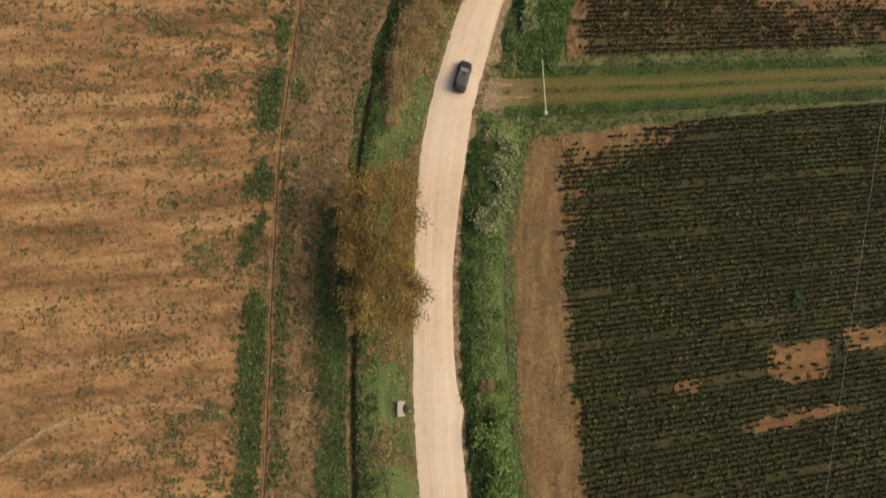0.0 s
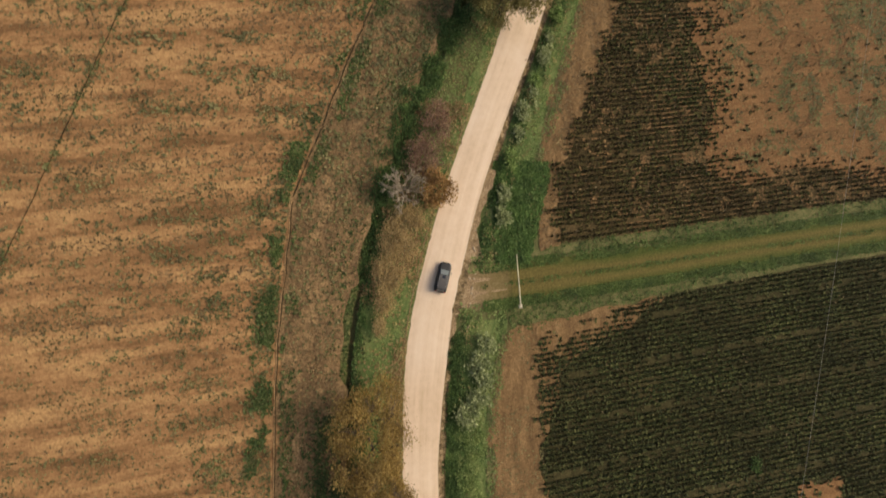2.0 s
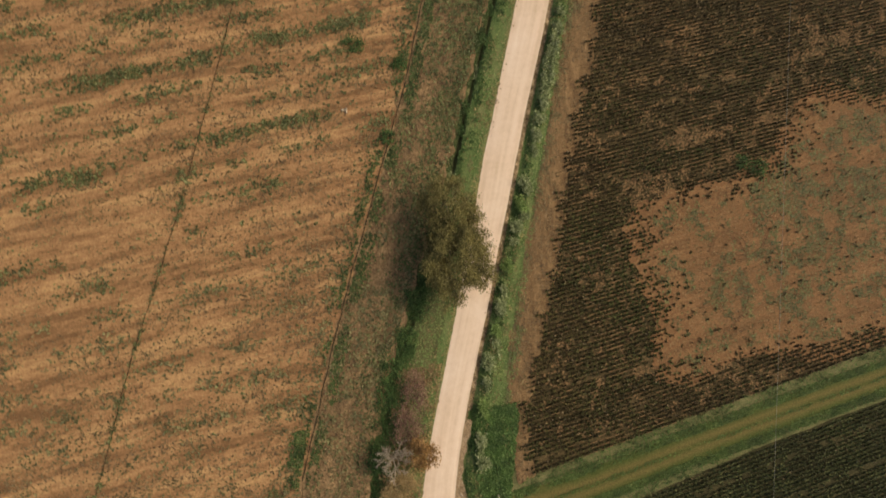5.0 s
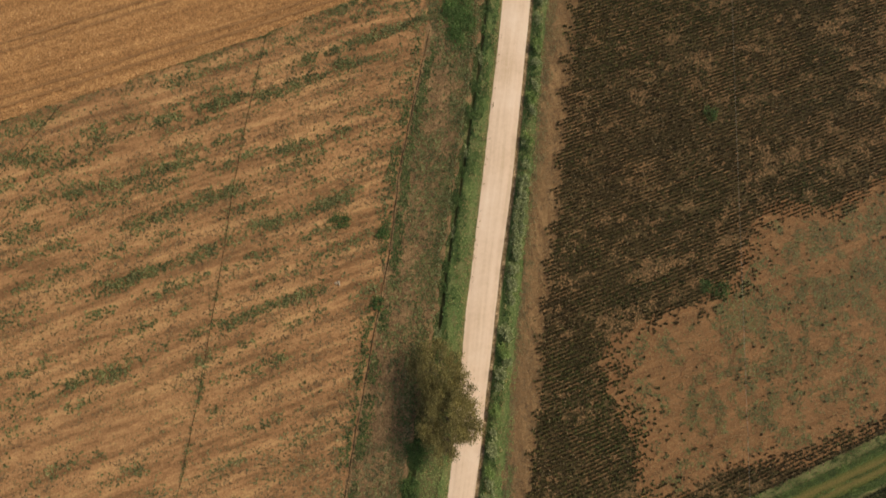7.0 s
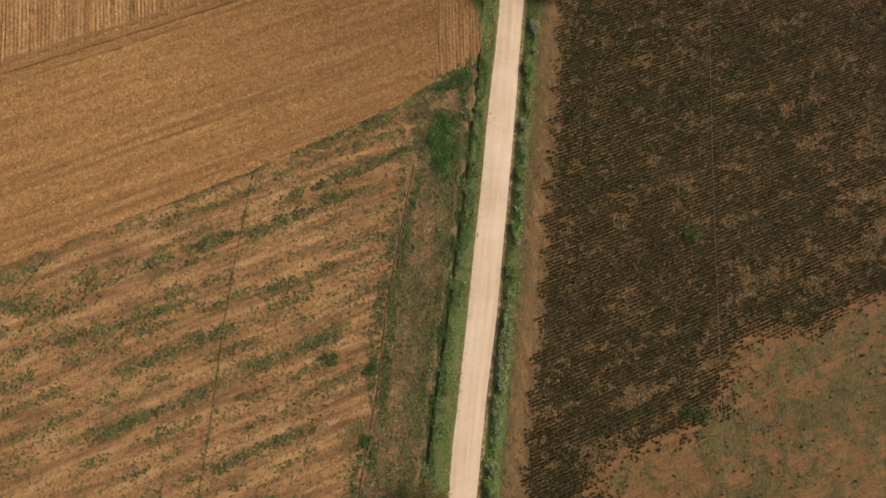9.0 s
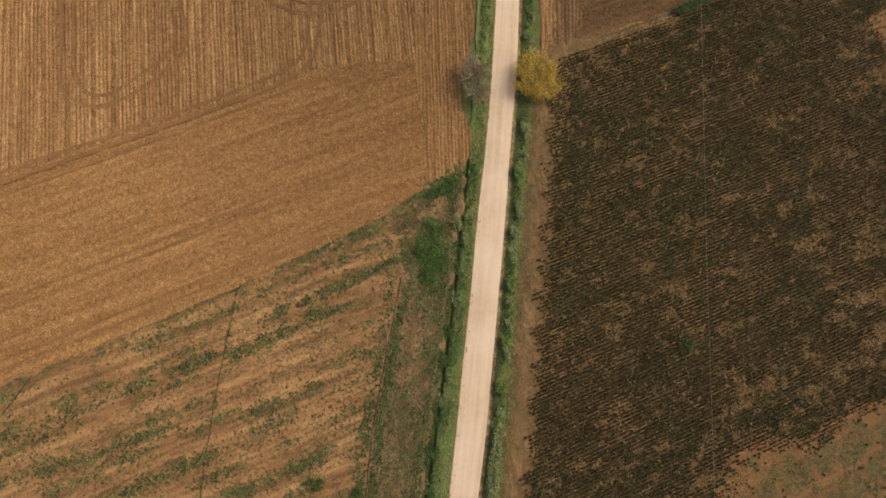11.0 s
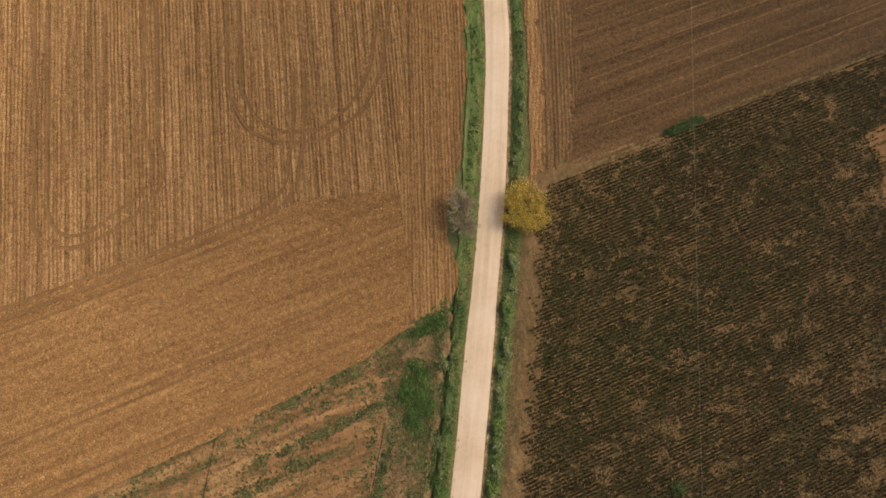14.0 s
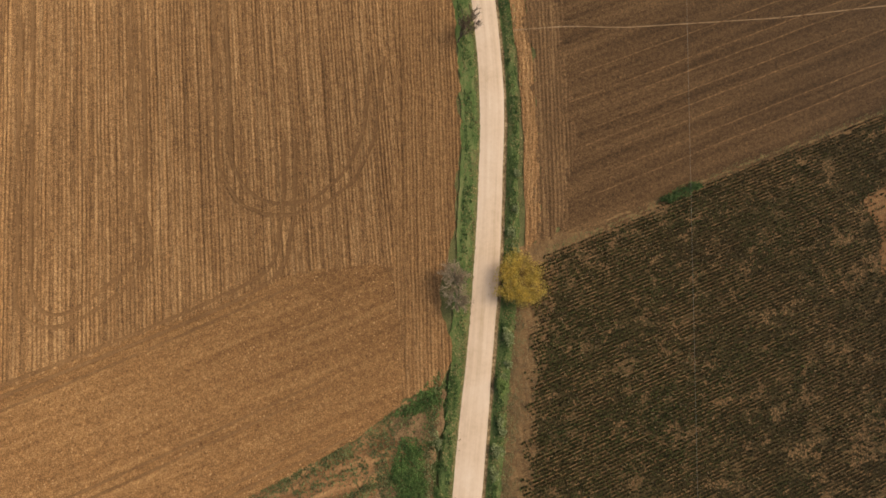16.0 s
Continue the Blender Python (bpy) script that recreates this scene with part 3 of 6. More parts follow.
BOUNDARY_E = [(86, 199.5), (95, 201), (111, 203.4), (125, 206.2), (150, 210.4), (190, 215.2), (190, 217), (150, 212.6), (125, 209), (111, 207), (96, 206), (85, 205)]
sheet("field_boundary", BOUNDARY_E, M_HEAD, "dry weedy strip between the crop and the ploughed field", 8, 0.4, 0.4, plain(0.05), 0.9, 0.09, "ground")
CORNER_W = [(47, 172), (52, 169), (57, 168.5), (60, 172), (61, 179.5), (54, 178), (48, 175.5)]
sheet("field_corner", CORNER_W, M_ROUGH, "tan dry grass at the corner of the stubble field", 60, 0.4, 0.4, plain(0.06), 1.2, 0.12, "ground")
RIDGES = [(213.6, 205), (217.5, 215), (222.0, 150), (225.5, 220), (229.0, 190), (233.8, 225), (237.0, 215), (243.0, 225)]
for k, (y0, x1) in enumerate(RIDGES):
    xs = np.linspace(108 + 5 * (k % 3), x1, 9)
    sheet("soil_ridge", [(x, y0 + 0.149 * (x - 111) - 0.16) for x in xs] + [(x, y0 + 0.149 * (x - 111) + 0.16) for x in xs[::-1]], M_PLOUGH_SIDE, "pale low ridge across the dark ploughed soil", 8.5, 0.8, 0.12, plain(0.05), 0.22, 0.30, "soil")

# ---- turf of the verges ----
def verge_lim(y):
    return np.interp(y, [-30, 15, 25, 29, 39, 45, 52, 60, 69, 80, 104, 120, 141, 155, 170, 200, 216, 250, 285], [9.6, 9.6, 10.6, 11.5, 12.5, 11.5, 9.8, 10.2, 10.3, 9.2, 8.1, 8.4, 8.0, 7.7, 7.7, 7.7, 7.2, 6.6, 6.6])


ys = np.arange(-60, 320, 0.6)
strip("verge_west", ys, lambda y: -np.where(y < 187, np.minimum(LEFT_DITCH(np.clip(y, -60, 186)) - 0.45, np.interp(y, [-20, -8, 0, 29, 37, 72, 82], [6.2, 7, 12, 12, 4.4, 4.4, 12])), 7.7) + 0.7 * (vnoise(y, 0 * y, 2.2, 61) - 0.5), lambda y: -half_w(y) + 0.1 - 0.15 * vnoise(y, 0 * y, 1.2, 62), 9, M_TURF, "green turf with yellowing patches beside the road",
      lambda d, y: 0.06 + 0.05 * vnoise(d, y, 0.6, 63) + 0.8 * ditch(d, y) + 0.16 * np.clip((y - 186) / 6, 0, 1) * np.clip((-d - 3.6) / 1.5, 0, 1), "verge")
for y0, y1 in ((-60, 29.5), (39.5, 320)):
    strip("verge_east", np.arange(y0, y1, 0.6), lambda y: half_e(y) + 0.85 + 0.22 * vnoise(y, 0 * y + 1, 2.5, 44), lambda y: verge_lim(y) + 1.2 * (fbm(y, 0 * y, 2.5, 64) - 0.5), 11, M_TURF, "green turf with herbs in the shallow roadside ditch",
          lambda d, y: 0.05 + 0.05 * vnoise(d, y, 0.6, 65) + 0.85 * ditch(d, y), "verge")

# ---- grass track ----
T0, T1 = Vector((19.6, 33.7)), Vector((200, 56.5))
tdir = (T1 - T0).normalized()
tn = Vector((-tdir.y, tdir.x))
sl = np.arange(0, 180, 0.8)
wl = np.linspace(-1, 1, 15)
S_, W_ = np.meshgrid(sl, wl, indexing="ij")
wid = 2.9 + 0.6 * np.exp(-S_ / 4)
A_ = W_ * wid
bend = 0.5 * (vnoise(S_, 0 * S_, 25, 3) - 0.5)
tx, ty = T0.x + tdir.x * S_ + tn.x * (A_ + bend), T0.y + tdir.y * S_ + tn.y * (A_ + bend)
tz = -0.12 * np.exp(-S_ / 1.5) + 0.10 - 0.07 * np.exp(-((np.abs(A_) - 0.95) / 0.4) ** 2) - 0.05 * np.abs(W_) ** 3 + 0.04 * vnoise(tx, ty, 0.6, 3)
me = mesh_of("track", np.stack([tx, ty, tz], -1).reshape(-1, 3), grid_faces(*tx.shape), M_TRACK, np.stack([A_, S_], -1).reshape(-1, 2))
tagged(new("track", me), "grassy farm track with two worn wheel lines", "track", kind="structure")

# ---- helpers for things ----
rng = np.random.default_rng(5)


def ribbon(name, pts, width, material, label, lift, category, step=0.7):
    """A narrow strip that follows the points over the open ground."""
    P = np.array(pts, float)
    s = np.concatenate([[0], np.cumsum(np.hypot(*np.diff(P, axis=0).T))])
    t = np.arange(0, s[-1], step)
    x, y = np.interp(t, s, P[:, 0]), np.interp(t, s, P[:, 1])
    for _ in range(12):
        x[1:-1] = (x[:-2] + 2 * x[1:-1] + x[2:]) / 4
        y[1:-1] = (y[:-2] + 2 * y[1:-1] + y[2:]) / 4
    x = x + 0.25 * (vnoise(t, 0 * t, 3, 8) - 0.5)
    nx, ny = -np.gradient(y), np.gradient(x)
    n = np.hypot(nx, ny)
    w = width * (0.7 + 0.6 * vnoise(t, 0 * t + 5, 1.6, 9))
    a = np.linspace(-0.5, 0.5, 4)
    X, Y = x[:, None] + (nx / n * w)[:, None] * a, y[:, None] + (ny / n * w)[:, None] * a
    Z = lift - 0.05 * (np.abs(a) < 0.3)[None, :] + 0.03 * vnoise(X, Y, 0.4, 2)
    me = mesh_of(name, np.stack([X, Y, Z], -1).reshape(-1, 3), grid_faces(*X.shape), material)
    return tagged(new(name, me), label, category, kind="structure")


def blades(px, py, pz, size, high, k, wide, material, name):
    """Tufts at the points: k pointed leaves each, leaning out."""
    n = len(px)
    ang = rng.uniform(0, 2 * np.pi, (n, k))
    ln = size[:, None] * rng.uniform(0.6, 1.2, (n, k))
    up = high[:, None] * rng.uniform(0.4, 1.1, (n, k))
    c, s = np.cos(ang), np.sin(ang)
    w = wide * size[:, None] * rng.uniform(0.7, 1.3, (n, k))
    bx, by, bz = px[:, None] - c * ln * 0.12, py[:, None] - s * ln * 0.12, pz[:, None] + 0 * c
    a = np.stack([bx - s * w, by + c * w, bz + up * 0.5], -1)
    b = np.stack([bx + s * w, by - c * w, bz + up * 0.5], -1)
    t = np.stack([px[:, None] + c * ln, py[:, None] + s * ln, bz + up], -1)
    verts = np.stack([a, b, t], 2).reshape(-1, 3)
    faces = np.arange(len(verts)).reshape(-1, 3)
    return mesh_of(name, verts, faces, material, smooth=False)


def tufts(name, px, py, size, high, k, wide, material, label, category="grass", lift=0.03, flat=False):
    pz = (land(px, py) if not flat else 0 * px) + lift
    me = blades(px, py, pz, size, high, k, wide, material, name)
    return tagged(new(name, me), label, category, kind="stuff")


def leaves(points, size, material, name, droop=0.5):
    """One small folded leaf spray at each point, turned at random."""
    n = len(points)
    d = rng.normal(size=(n, 3))
    d[:, 2] = d[:, 2] * 0.6 - droop * 0.3
    d /= np.linalg.norm(d, axis=1)[:, None]
    e = np.cross(d, rng.normal(size=(n, 3)) * 0.5 + np.array([0, 0, 1.0]))
    e /= np.linalg.norm(e, axis=1)[:, None] + 1e-9
    s = size * rng.uniform(0.6, 1.4, n)[:, None]
    p = np.asarray(points)
    v = np.stack([p - d * s * 0.5, p + e * s * 0.32, p + d * s * 0.6, p - e * s * 0.32], 1).reshape(-1, 3)
    return mesh_of(name, v, np.arange(4 * n).reshape(-1, 4), material, smooth=False)


def tubes(segs, material, name, sides=5):
    """Tapered round pieces: rows of start, end, radius at start, radius at end."""
    S = np.array(segs, float)
    p0, p1, r0, r1 = S[:, :3], S[:, 3:6], S[:, 6], S[:, 7]
    d = p1 - p0
    d /= np.linalg.norm(d, axis=1)[:, None] + 1e-9
    h = np.where(np.abs(d[:, 2:3]) > 0.9, np.array([[1.0, 0, 0]]), np.array([[0, 0, 1.0]]))
    a = np.cross(d, h)
    a /= np.linalg.norm(a, axis=1)[:, None]
    b = np.cross(d, a)
    t = np.arange(sides) * 2 * np.pi / sides
    ring = a[:, None] * np.cos(t)[None, :, None] + b[:, None] * np.sin(t)[None, :, None]
    v = np.concatenate([p0[:, None] + ring * r0[:, None, None], p1[:, None] + ring * r1[:, None, None]], 1).reshape(-1, 3)
    i = np.arange(sides)
    q = np.stack([i, (i + 1) % sides, (i + 1) % sides + sides, i + sides], -1)
    f = (np.arange(len(S))[:, None, None] * 2 * sides + q[None]).reshape(-1, 4)
    return mesh_of(name, v, f, material)


def under(name, me, parent, label=""):
    ob = new(name, me)
    ob.parent = parent
    return tagged(ob, label) if label else ob


def part(name, bm, material, parent, label=""):
    me = bpy.data.meshes.new(name)
    bm.normal_update()
    bm.to_mesh(me)
    bm.free()
    me.materials.append(material)
    for p in me.polygons:
        p.use_smooth = True
    me.set_sharp_from_angle(angle=radians(35))
    return under(name, me, parent, label)


def base(name, x, y, label, category, group="", z=None, turn=0.0):
    ob = new(name)
    ob.empty_display_size = 0.3
    ob.matrix_basis = pose(x, y, float(land(np.array(x), np.array(y))) if z is None else z, 0, 0, turn)
    return tagged(ob, label, category, group)


def limb(segs, p, q, r0, r1, n=4, sag=0.15):
    """A crooked limb from p to q."""
    p, q = np.array(p, float), np.array(q, float)
    ln = np.linalg.norm(q - p)
    prev = p
    for i in range(1, n + 1):
        t = i / n
        nxt = p + (q - p) * t + (rng.normal(size=3) * ln * 0.05 if i < n else 0)
        nxt[2] += sag * ln * math.sin(math.pi * t) * 0.5
        segs.append([*prev, *nxt, r0 + (r1 - r0) * (i - 1) / n, r0 + (r1 - r0) * t])
        prev = nxt
    return prev


def tree(name, x, y, high, rx, ry, material, bark, sprays, per, leaf, label, lean=(0, 0), hollow=0.55, spread=0.5, turn=0.0, stems=1, fork=0.22):
    """Trunk, limbs, twigs and a broken crown of leaf sprays at the twig ends."""
    root = base(name, x, y, label, "tree", turn=turn)
    segs, pts = [], []
    mid = np.array([lean[0], lean[1], high * 0.58])
    heads = []
    for k in range(stems):
        off = np.array([0, 0, 0]) if stems == 1 else np.array([rng.uniform(-0.3, 0.3) * rx, (k - (stems - 1) / 2) * ry * 1.1 / stems, 0])
        top = limb(segs, off * 0.35, off + np.array([lean[0] * 0.4, lean[1] * 0.4, high * fork * 1.6]), high * 0.024, high * 0.016, 4, 0)
        heads.append(top)
    lobes = rng.uniform(0.75, 1.15, 14)
    boughs = []
    nb = 7 * stems + 4
    for k in range(nb):
        a = k * 2.399 + rng.uniform(-0.3, 0.3)
        u = math.sqrt((k + 0.5) / nb) * 0.62
        q = mid + np.array([math.cos(a) * rx * u, math.sin(a) * ry * u, rng.uniform(-0.12, 0.22) * high])
        h = min(heads, key=lambda t: np.linalg.norm(t[:2] - q[:2]))
        boughs.append(limb(segs, h, q, high * 0.012, high * 0.006, 4))
    clumps = []
    for k in range(max(8, sprays // 5)):
        a = k * 2.399 + rng.uniform(-0.35, 0.35)
        el = math.asin(rng.uniform(-0.35, 1.0))
        r = (hollow + (1 - hollow) * rng.random() ** 0.6) * lobes[int(a / (2 * math.pi) * 14) % 14]
        clumps.append(mid + np.array([math.cos(a) * math.cos(el) * rx * r, math.sin(a) * math.cos(el) * ry * r, math.sin(el) * high * 0.42 * min(r, 1)]))
    for k in range(sprays):
        q = clumps[k % len(clumps)] + rng.normal(size=3) * np.array([rx, ry, high * 0.3]) * 0.10
        h = min(boughs, key=lambda t: np.linalg.norm(t - q))
        limb(segs, h, q, high * 0.0045, 0.012, 3)
        if per:
            n = max(3, int(rng.normal(per, per * 0.4)))
            pts.append(q + rng.normal(size=(n, 3)) * spread * np.array([1, 1, 0.7]))
    under("trunk", tubes(segs, bark, "trunk"), root)
    if per:
        under("crown", leaves(np.concatenate(pts), leaf, material, "crown"), root)
    return root


def bare_tree(name, x, y, high, r, label, lean=(0, 0), thick=1.0, forks=4, boughs=9, material=None, twigs=None):
    """A leafless tree: boughs that fork and fork again into fine twigs."""
    root = base(name, x, y, label, "tree")
    segs = []

    def grow(p, d, ln, rad, level):
        q = p + d * ln
        limb(segs, p, q, rad, rad * 0.6, 3, 0.0)
        if level == 0:
            return
        for _ in range(forks if level > 1 else 5):
            e = d + rng.normal(size=3) * 0.55
            e[2] += 0.1
            e /= np.linalg.norm(e)
            t = rng.uniform(0.45, 1.0)
            grow(p + d * ln * t, e, ln * rng.uniform(0.45, 0.75), max(rad * 0.6, 0.036), level - 1)

    limb(segs, (0, 0, -0.1), (lean[0] * 0.15, lean[1] * 0.15, high * 0.25), 0.2 * thick, 0.15 * thick, 3, 0)
    for k in range(boughs):
        a = k * 2.4 + rng.uniform(-0.4, 0.4)
        out = rng.uniform(0.5, 1.0)
        d = np.array([math.cos(a) * r * out + lean[0], math.sin(a) * r * out + lean[1], high * rng.uniform(0.45, 0.8)])
        ln = np.linalg.norm(d)
        grow(np.array([lean[0] * 0.15, lean[1] * 0.15, high * 0.24]), d / ln, ln * 0.5, 0.07 * thick, 3)
    under("trunk", tubes([g for g in segs if g[6] > 0.04], material or M_PALEBARK, "trunk", 6), root)
    under("crown", tubes([g for g in segs if g[6] <= 0.04], twigs or M_TWIG, "crown", 4), root, "dense fine brown twigs" if twigs else "dense fine grey-brown twigs")
    return root


def shrub(x, y, rx, ry, high, material, n, leaf, label, group="", stems=7, name="shrub", bark=None, turn=0.0, category="shrub"):
    """A rough bush: stems from one root and leaf sprays on them in uneven lobes."""
    root = base(name, x, y, label, category, group, turn=turn)
    segs, cs = [], []
    for k in range(stems):
        a = k * 2.4 + rng.uniform(-0.5, 0.5)
        u = rng.uniform(0.35, 0.85)
        q = np.array([math.cos(a) * rx * u, math.sin(a) * ry * u, high * rng.uniform(0.5, 0.85)])
        limb(segs, (q[0] * 0.1, q[1] * 0.1, -0.1), q, 0.03, 0.012, 3)
        cs.append(q)
    C = np.array(cs)[rng.integers(0, stems, n)]
    P = C + rng.normal(size=(n, 3)) * np.array([rx, ry, high * 0.6]) * 0.26
    P[:, 2] = np.abs(P[:, 2]) + 0.05
    under("stems", tubes(segs, bark or M_BARK, "stems", 4), root)
    under("foliage", leaves(P, leaf, material, "foliage"), root)
    return root


# ---- ruts, trodden path, wheel marks ----
M_RUTSOIL = earth("pressed_red_soil", (0.10, 0.052, 0.026), (0.17, 0.09, 0.043), (0.25, 0.14, 0.068), big=0.3, fine=2.0, fleck=0.4)
M_RUT = earth("dark_rut", (0.028, 0.024, 0.011), (0.05, 0.042, 0.019), (0.11, 0.085, 0.04), big=0.8, fine=2.5)
M_MARK = earth("rolled_soil", (0.20, 0.106, 0.044), (0.275, 0.148, 0.062), (0.36, 0.20, 0.086), dark_area=(50, 236, 92), big=0.1, fine=1.6, strength=0.4, grain=0.04, fleck=0.4)
M_MARK_STRAW = earth("rolled_straw", (0.30, 0.18, 0.085), (0.40, 0.25, 0.12), (0.50, 0.33, 0.17), big=0.6, fine=2.0)
LINE1 = [(-7.4, -60), (-6.7, -7.6), (-7.0, 12), (-6.8, 24.6), (-5.8, 37), (-4.8, 47), (1.5, 64.3), (8.8, 82.5), (22, 113), (28.5, 131), (42, 160.5)]
LINE2 = [(-58, -10), (-39.5, 40.5), (-29.4, 70), (-20.5, 92), (-13, 113), (-3.4, 140.5), (7, 165.8)]
LINE3 = [(-90, 108), (-47.7, 146.5), (-36, 157.6)]
for pts, w in ((LINE1[:6], 0.09), (LINE1[5:], 0.17), (LINE2, 0.10), (LINE3, 0.16)):
    ribbon("rut", pts, w, M_RUT, "narrow dark rut running through the stubble", 0.25, "rut")
ribbon("straw_ridge", [(x - 0.15, y) for x, y in LINE1[:6]], 0.14, M_MARK_STRAW, "low pale ridge of straw beside a rut", 0.21, "straw")
rim_y = np.arange(-12, 64, 4.0)
ribbon("road_rim", [(float(road_x(y) - half_w(y)) - 0.5, float(y)) for y in rim_y], 0.14, M_PATH, "thin pale rim of earth along the road's edge", 0.16, "road edge")
ribbon("wheel_mark", [(-36, -13.5), (-30.5, -9.1), (-27.8, -7.5), (-23.0, -6.2), (-17.8, -5.7), (-12.5, -6.4), (-8.8, -7.8)], 0.5, M_MARK_STRAW, "pale curved wheel mark in the stubble", 0.17, "wheel mark")
ribbon("footpath", [(99.5, 257.6), (113, 256.0), (128, 252.8), (142, 251), (170, 247.5), (203, 245), (240, 241)], 0.3, M_PATH, "pale trodden footpath across the ploughed field", 0.28, "path")
ARCS = [[(-9.5, 288), (-15.1, 252.4), (-19.0, 226.9), (-21.1, 217.3), (-18.8, 213.6), (-14.2, 211.2), (-7.7, 212.3), (-1.4, 215.3), (3.9, 218.6), (7.0, 221.8), (8.0, 225.6), (7.4, 229.7), (7.8, 234.3), (10.2, 247.4), (17, 288)],
        [(-7, 287.5), (-12.5, 251.9), (-16.5, 226.4), (-17.5, 220.2), (-17.0, 216.3), (-14.3, 213.8), (-9.7, 214.0), (-4.0, 217.2), (1.7, 219.8), (5.1, 223.6), (5.5, 226.1), (5.1, 230.2), (5.3, 234.8), (7.4, 247.9), (14.3, 288)],
        [(33, 290), (27.9, 257.8), (24.2, 239.3), (26.6, 229.5), (33.1, 224.6), (43.0, 223.7), (53.3, 228.8), (60.2, 238.3), (66.7, 257.1)],
        [(35.6, 290), (30.5, 257.5), (27.2, 240), (29.0, 231.5), (34.4, 227.2), (42.6, 226.2), (51.4, 231.0), (57.6, 239.4), (64, 258)],
        [(39.7, 241.5), (36.8, 228.2), (33.0, 216.8), (30.7, 213.3), (25.3, 211.2), (15.1, 209.0), (2.9, 206.7), (-33.6, 201.4), (-80, 195)],
        [(42.2, 241.0), (38.1, 223.8), (34.9, 215.0), (31.5, 211.1), (26.1, 209.0), (14.7, 206.7), (4.9, 205.0), (-33.6, 199.2), (-80, 192.8)]]
for pts in ARCS:
    ribbon("wheel_mark", pts, 0.85, M_MARK, "curved tractor wheel mark in ploughed soil", 0.52, "wheel mark")
for off in (2.2, 4.1, 13.5, 15.4, 36.5):
    ribbon("wheel_mark", [(-80 - off * 0.14, 151.5 + off), (7 - off * 0.14, 165.8 + off), (40 - off * 0.14, 172 + off)], 0.6, M_MARK, "straight tractor wheel mark in tilled soil", 0.41, "wheel mark")

for pts in ([(75.9, 74.2), (76.4, 76), (77.6, 77), (80.7, 77.2), (82.7, 75.4), (83.2, 73)], [(86.5, 81.5), (87.8, 79.6), (88.6, 76.5), (87.1, 73.2), (83.7, 71.9), (80, 72.2)], [(80.7, 68.8), (81.6, 66.5), (81.2, 64.0), (78.8, 60.4), (75.5, 59)]):
    for off in (0, 0.9):
        ribbon("wheel_mark", [(x + off, y + off * 0.6) for x, y in pts], 0.3, M_RUTSOIL, "curved wheel mark on bare crop soil", 0.21, "wheel mark", 0.5)

def scatter(poly, per_m2, weight):
    P = np.array(poly, float)
    lo, hi = P.min(0), P.max(0)
    n = int((hi - lo).prod() * per_m2)
    x, y = rng.uniform(lo[0], hi[0], n), rng.uniform(lo[1], hi[1], n)
    k = inside(poly, x, y)
    x, y = x[k], y[k]
    k = rng.random(len(x)) < weight(x, y)
    return x[k], y[k]


# ---- clods on the ploughed land ----
# clod tones spread wide in colour to stand for lit and shaded relief
M_CLOD = leafy("clay_clods_relief_tones", (0.13, 0.068, 0.028), (0.37, 0.205, 0.087), (0.66, 0.40, 0.185), 0.95, 0.0, patch=0.05, hues=((0.8, 0.8, 0.8), (1.15, 1.15, 1.15)))


M_CLOD_DARK = leafy("dark_clay_clods", (0.045, 0.025, 0.012), (0.12, 0.068, 0.031), (0.26, 0.16, 0.074), 0.95, 0.0, patch=0.05, hues=((0.8, 0.8, 0.8), (1.15, 1.15, 1.15)))


def clods(name, poly, turn, step, gap, share, size, lift, label, soil=None):
    """Broken lumps lying in lines along the furrows."""
    c, s = math.cos(radians(turn)), math.sin(radians(turn))
    P = np.array(poly, float)
    U, V = P[:, 0] * c + P[:, 1] * s, -P[:, 0] * s + P[:, 1] * c
    u, v = np.meshgrid(np.arange(U.min(), U.max(), gap), np.arange(V.min(), V.max(), step), indexing="ij")
    u, v = u.ravel() + rng.uniform(-0.5, 0.5, u.size) * gap, v.ravel() + rng.normal(size=v.size) * step * 0.22
    x, y = u * c - v * s, u * s + v * c
    k = inside(poly, x, y) & (x > -78) & (x < 240) & (y < 282) & (rng.random(x.size) < share * np.clip((fbm(x, y, 7, 23) - 0.3) * 4, 0.15, 1))
    x, y = x[k], y[k]
    n = len(x)
    r = size * rng.uniform(0.5, 1.3, (n, 1))
    a = rng.uniform(0, 2 * np.pi, (n, 1)) + np.arange(5) * 2 * np.pi / 5
    rr = r * rng.uniform(0.7, 1.3, (n, 5))
    ring_ = np.stack([x[:, None] + np.cos(a) * rr, y[:, None] + np.sin(a) * rr, np.full((n, 5), lift - 0.08)], -1)
    tip = np.stack([x + rng.uniform(-0.3, 0.3, n) * r[:, 0], y + rng.uniform(-0.3, 0.3, n) * r[:, 0], lift + r[:, 0] * rng.uniform(0.6, 1.1, n)], -1)[:, None]
    verts = np.concatenate([ring_, tip], 1).reshape(-1, 3)
    i = np.arange(5)
    f = (np.arange(n)[:, None, None] * 6 + np.stack([i, (i + 1) % 5, np.full(5, 5)], -1)[None]).reshape(-1, 3)
    return tagged(new(name, mesh_of(name, verts, f, soil or M_CLOD, smooth=False)), label, "clods", kind="stuff")


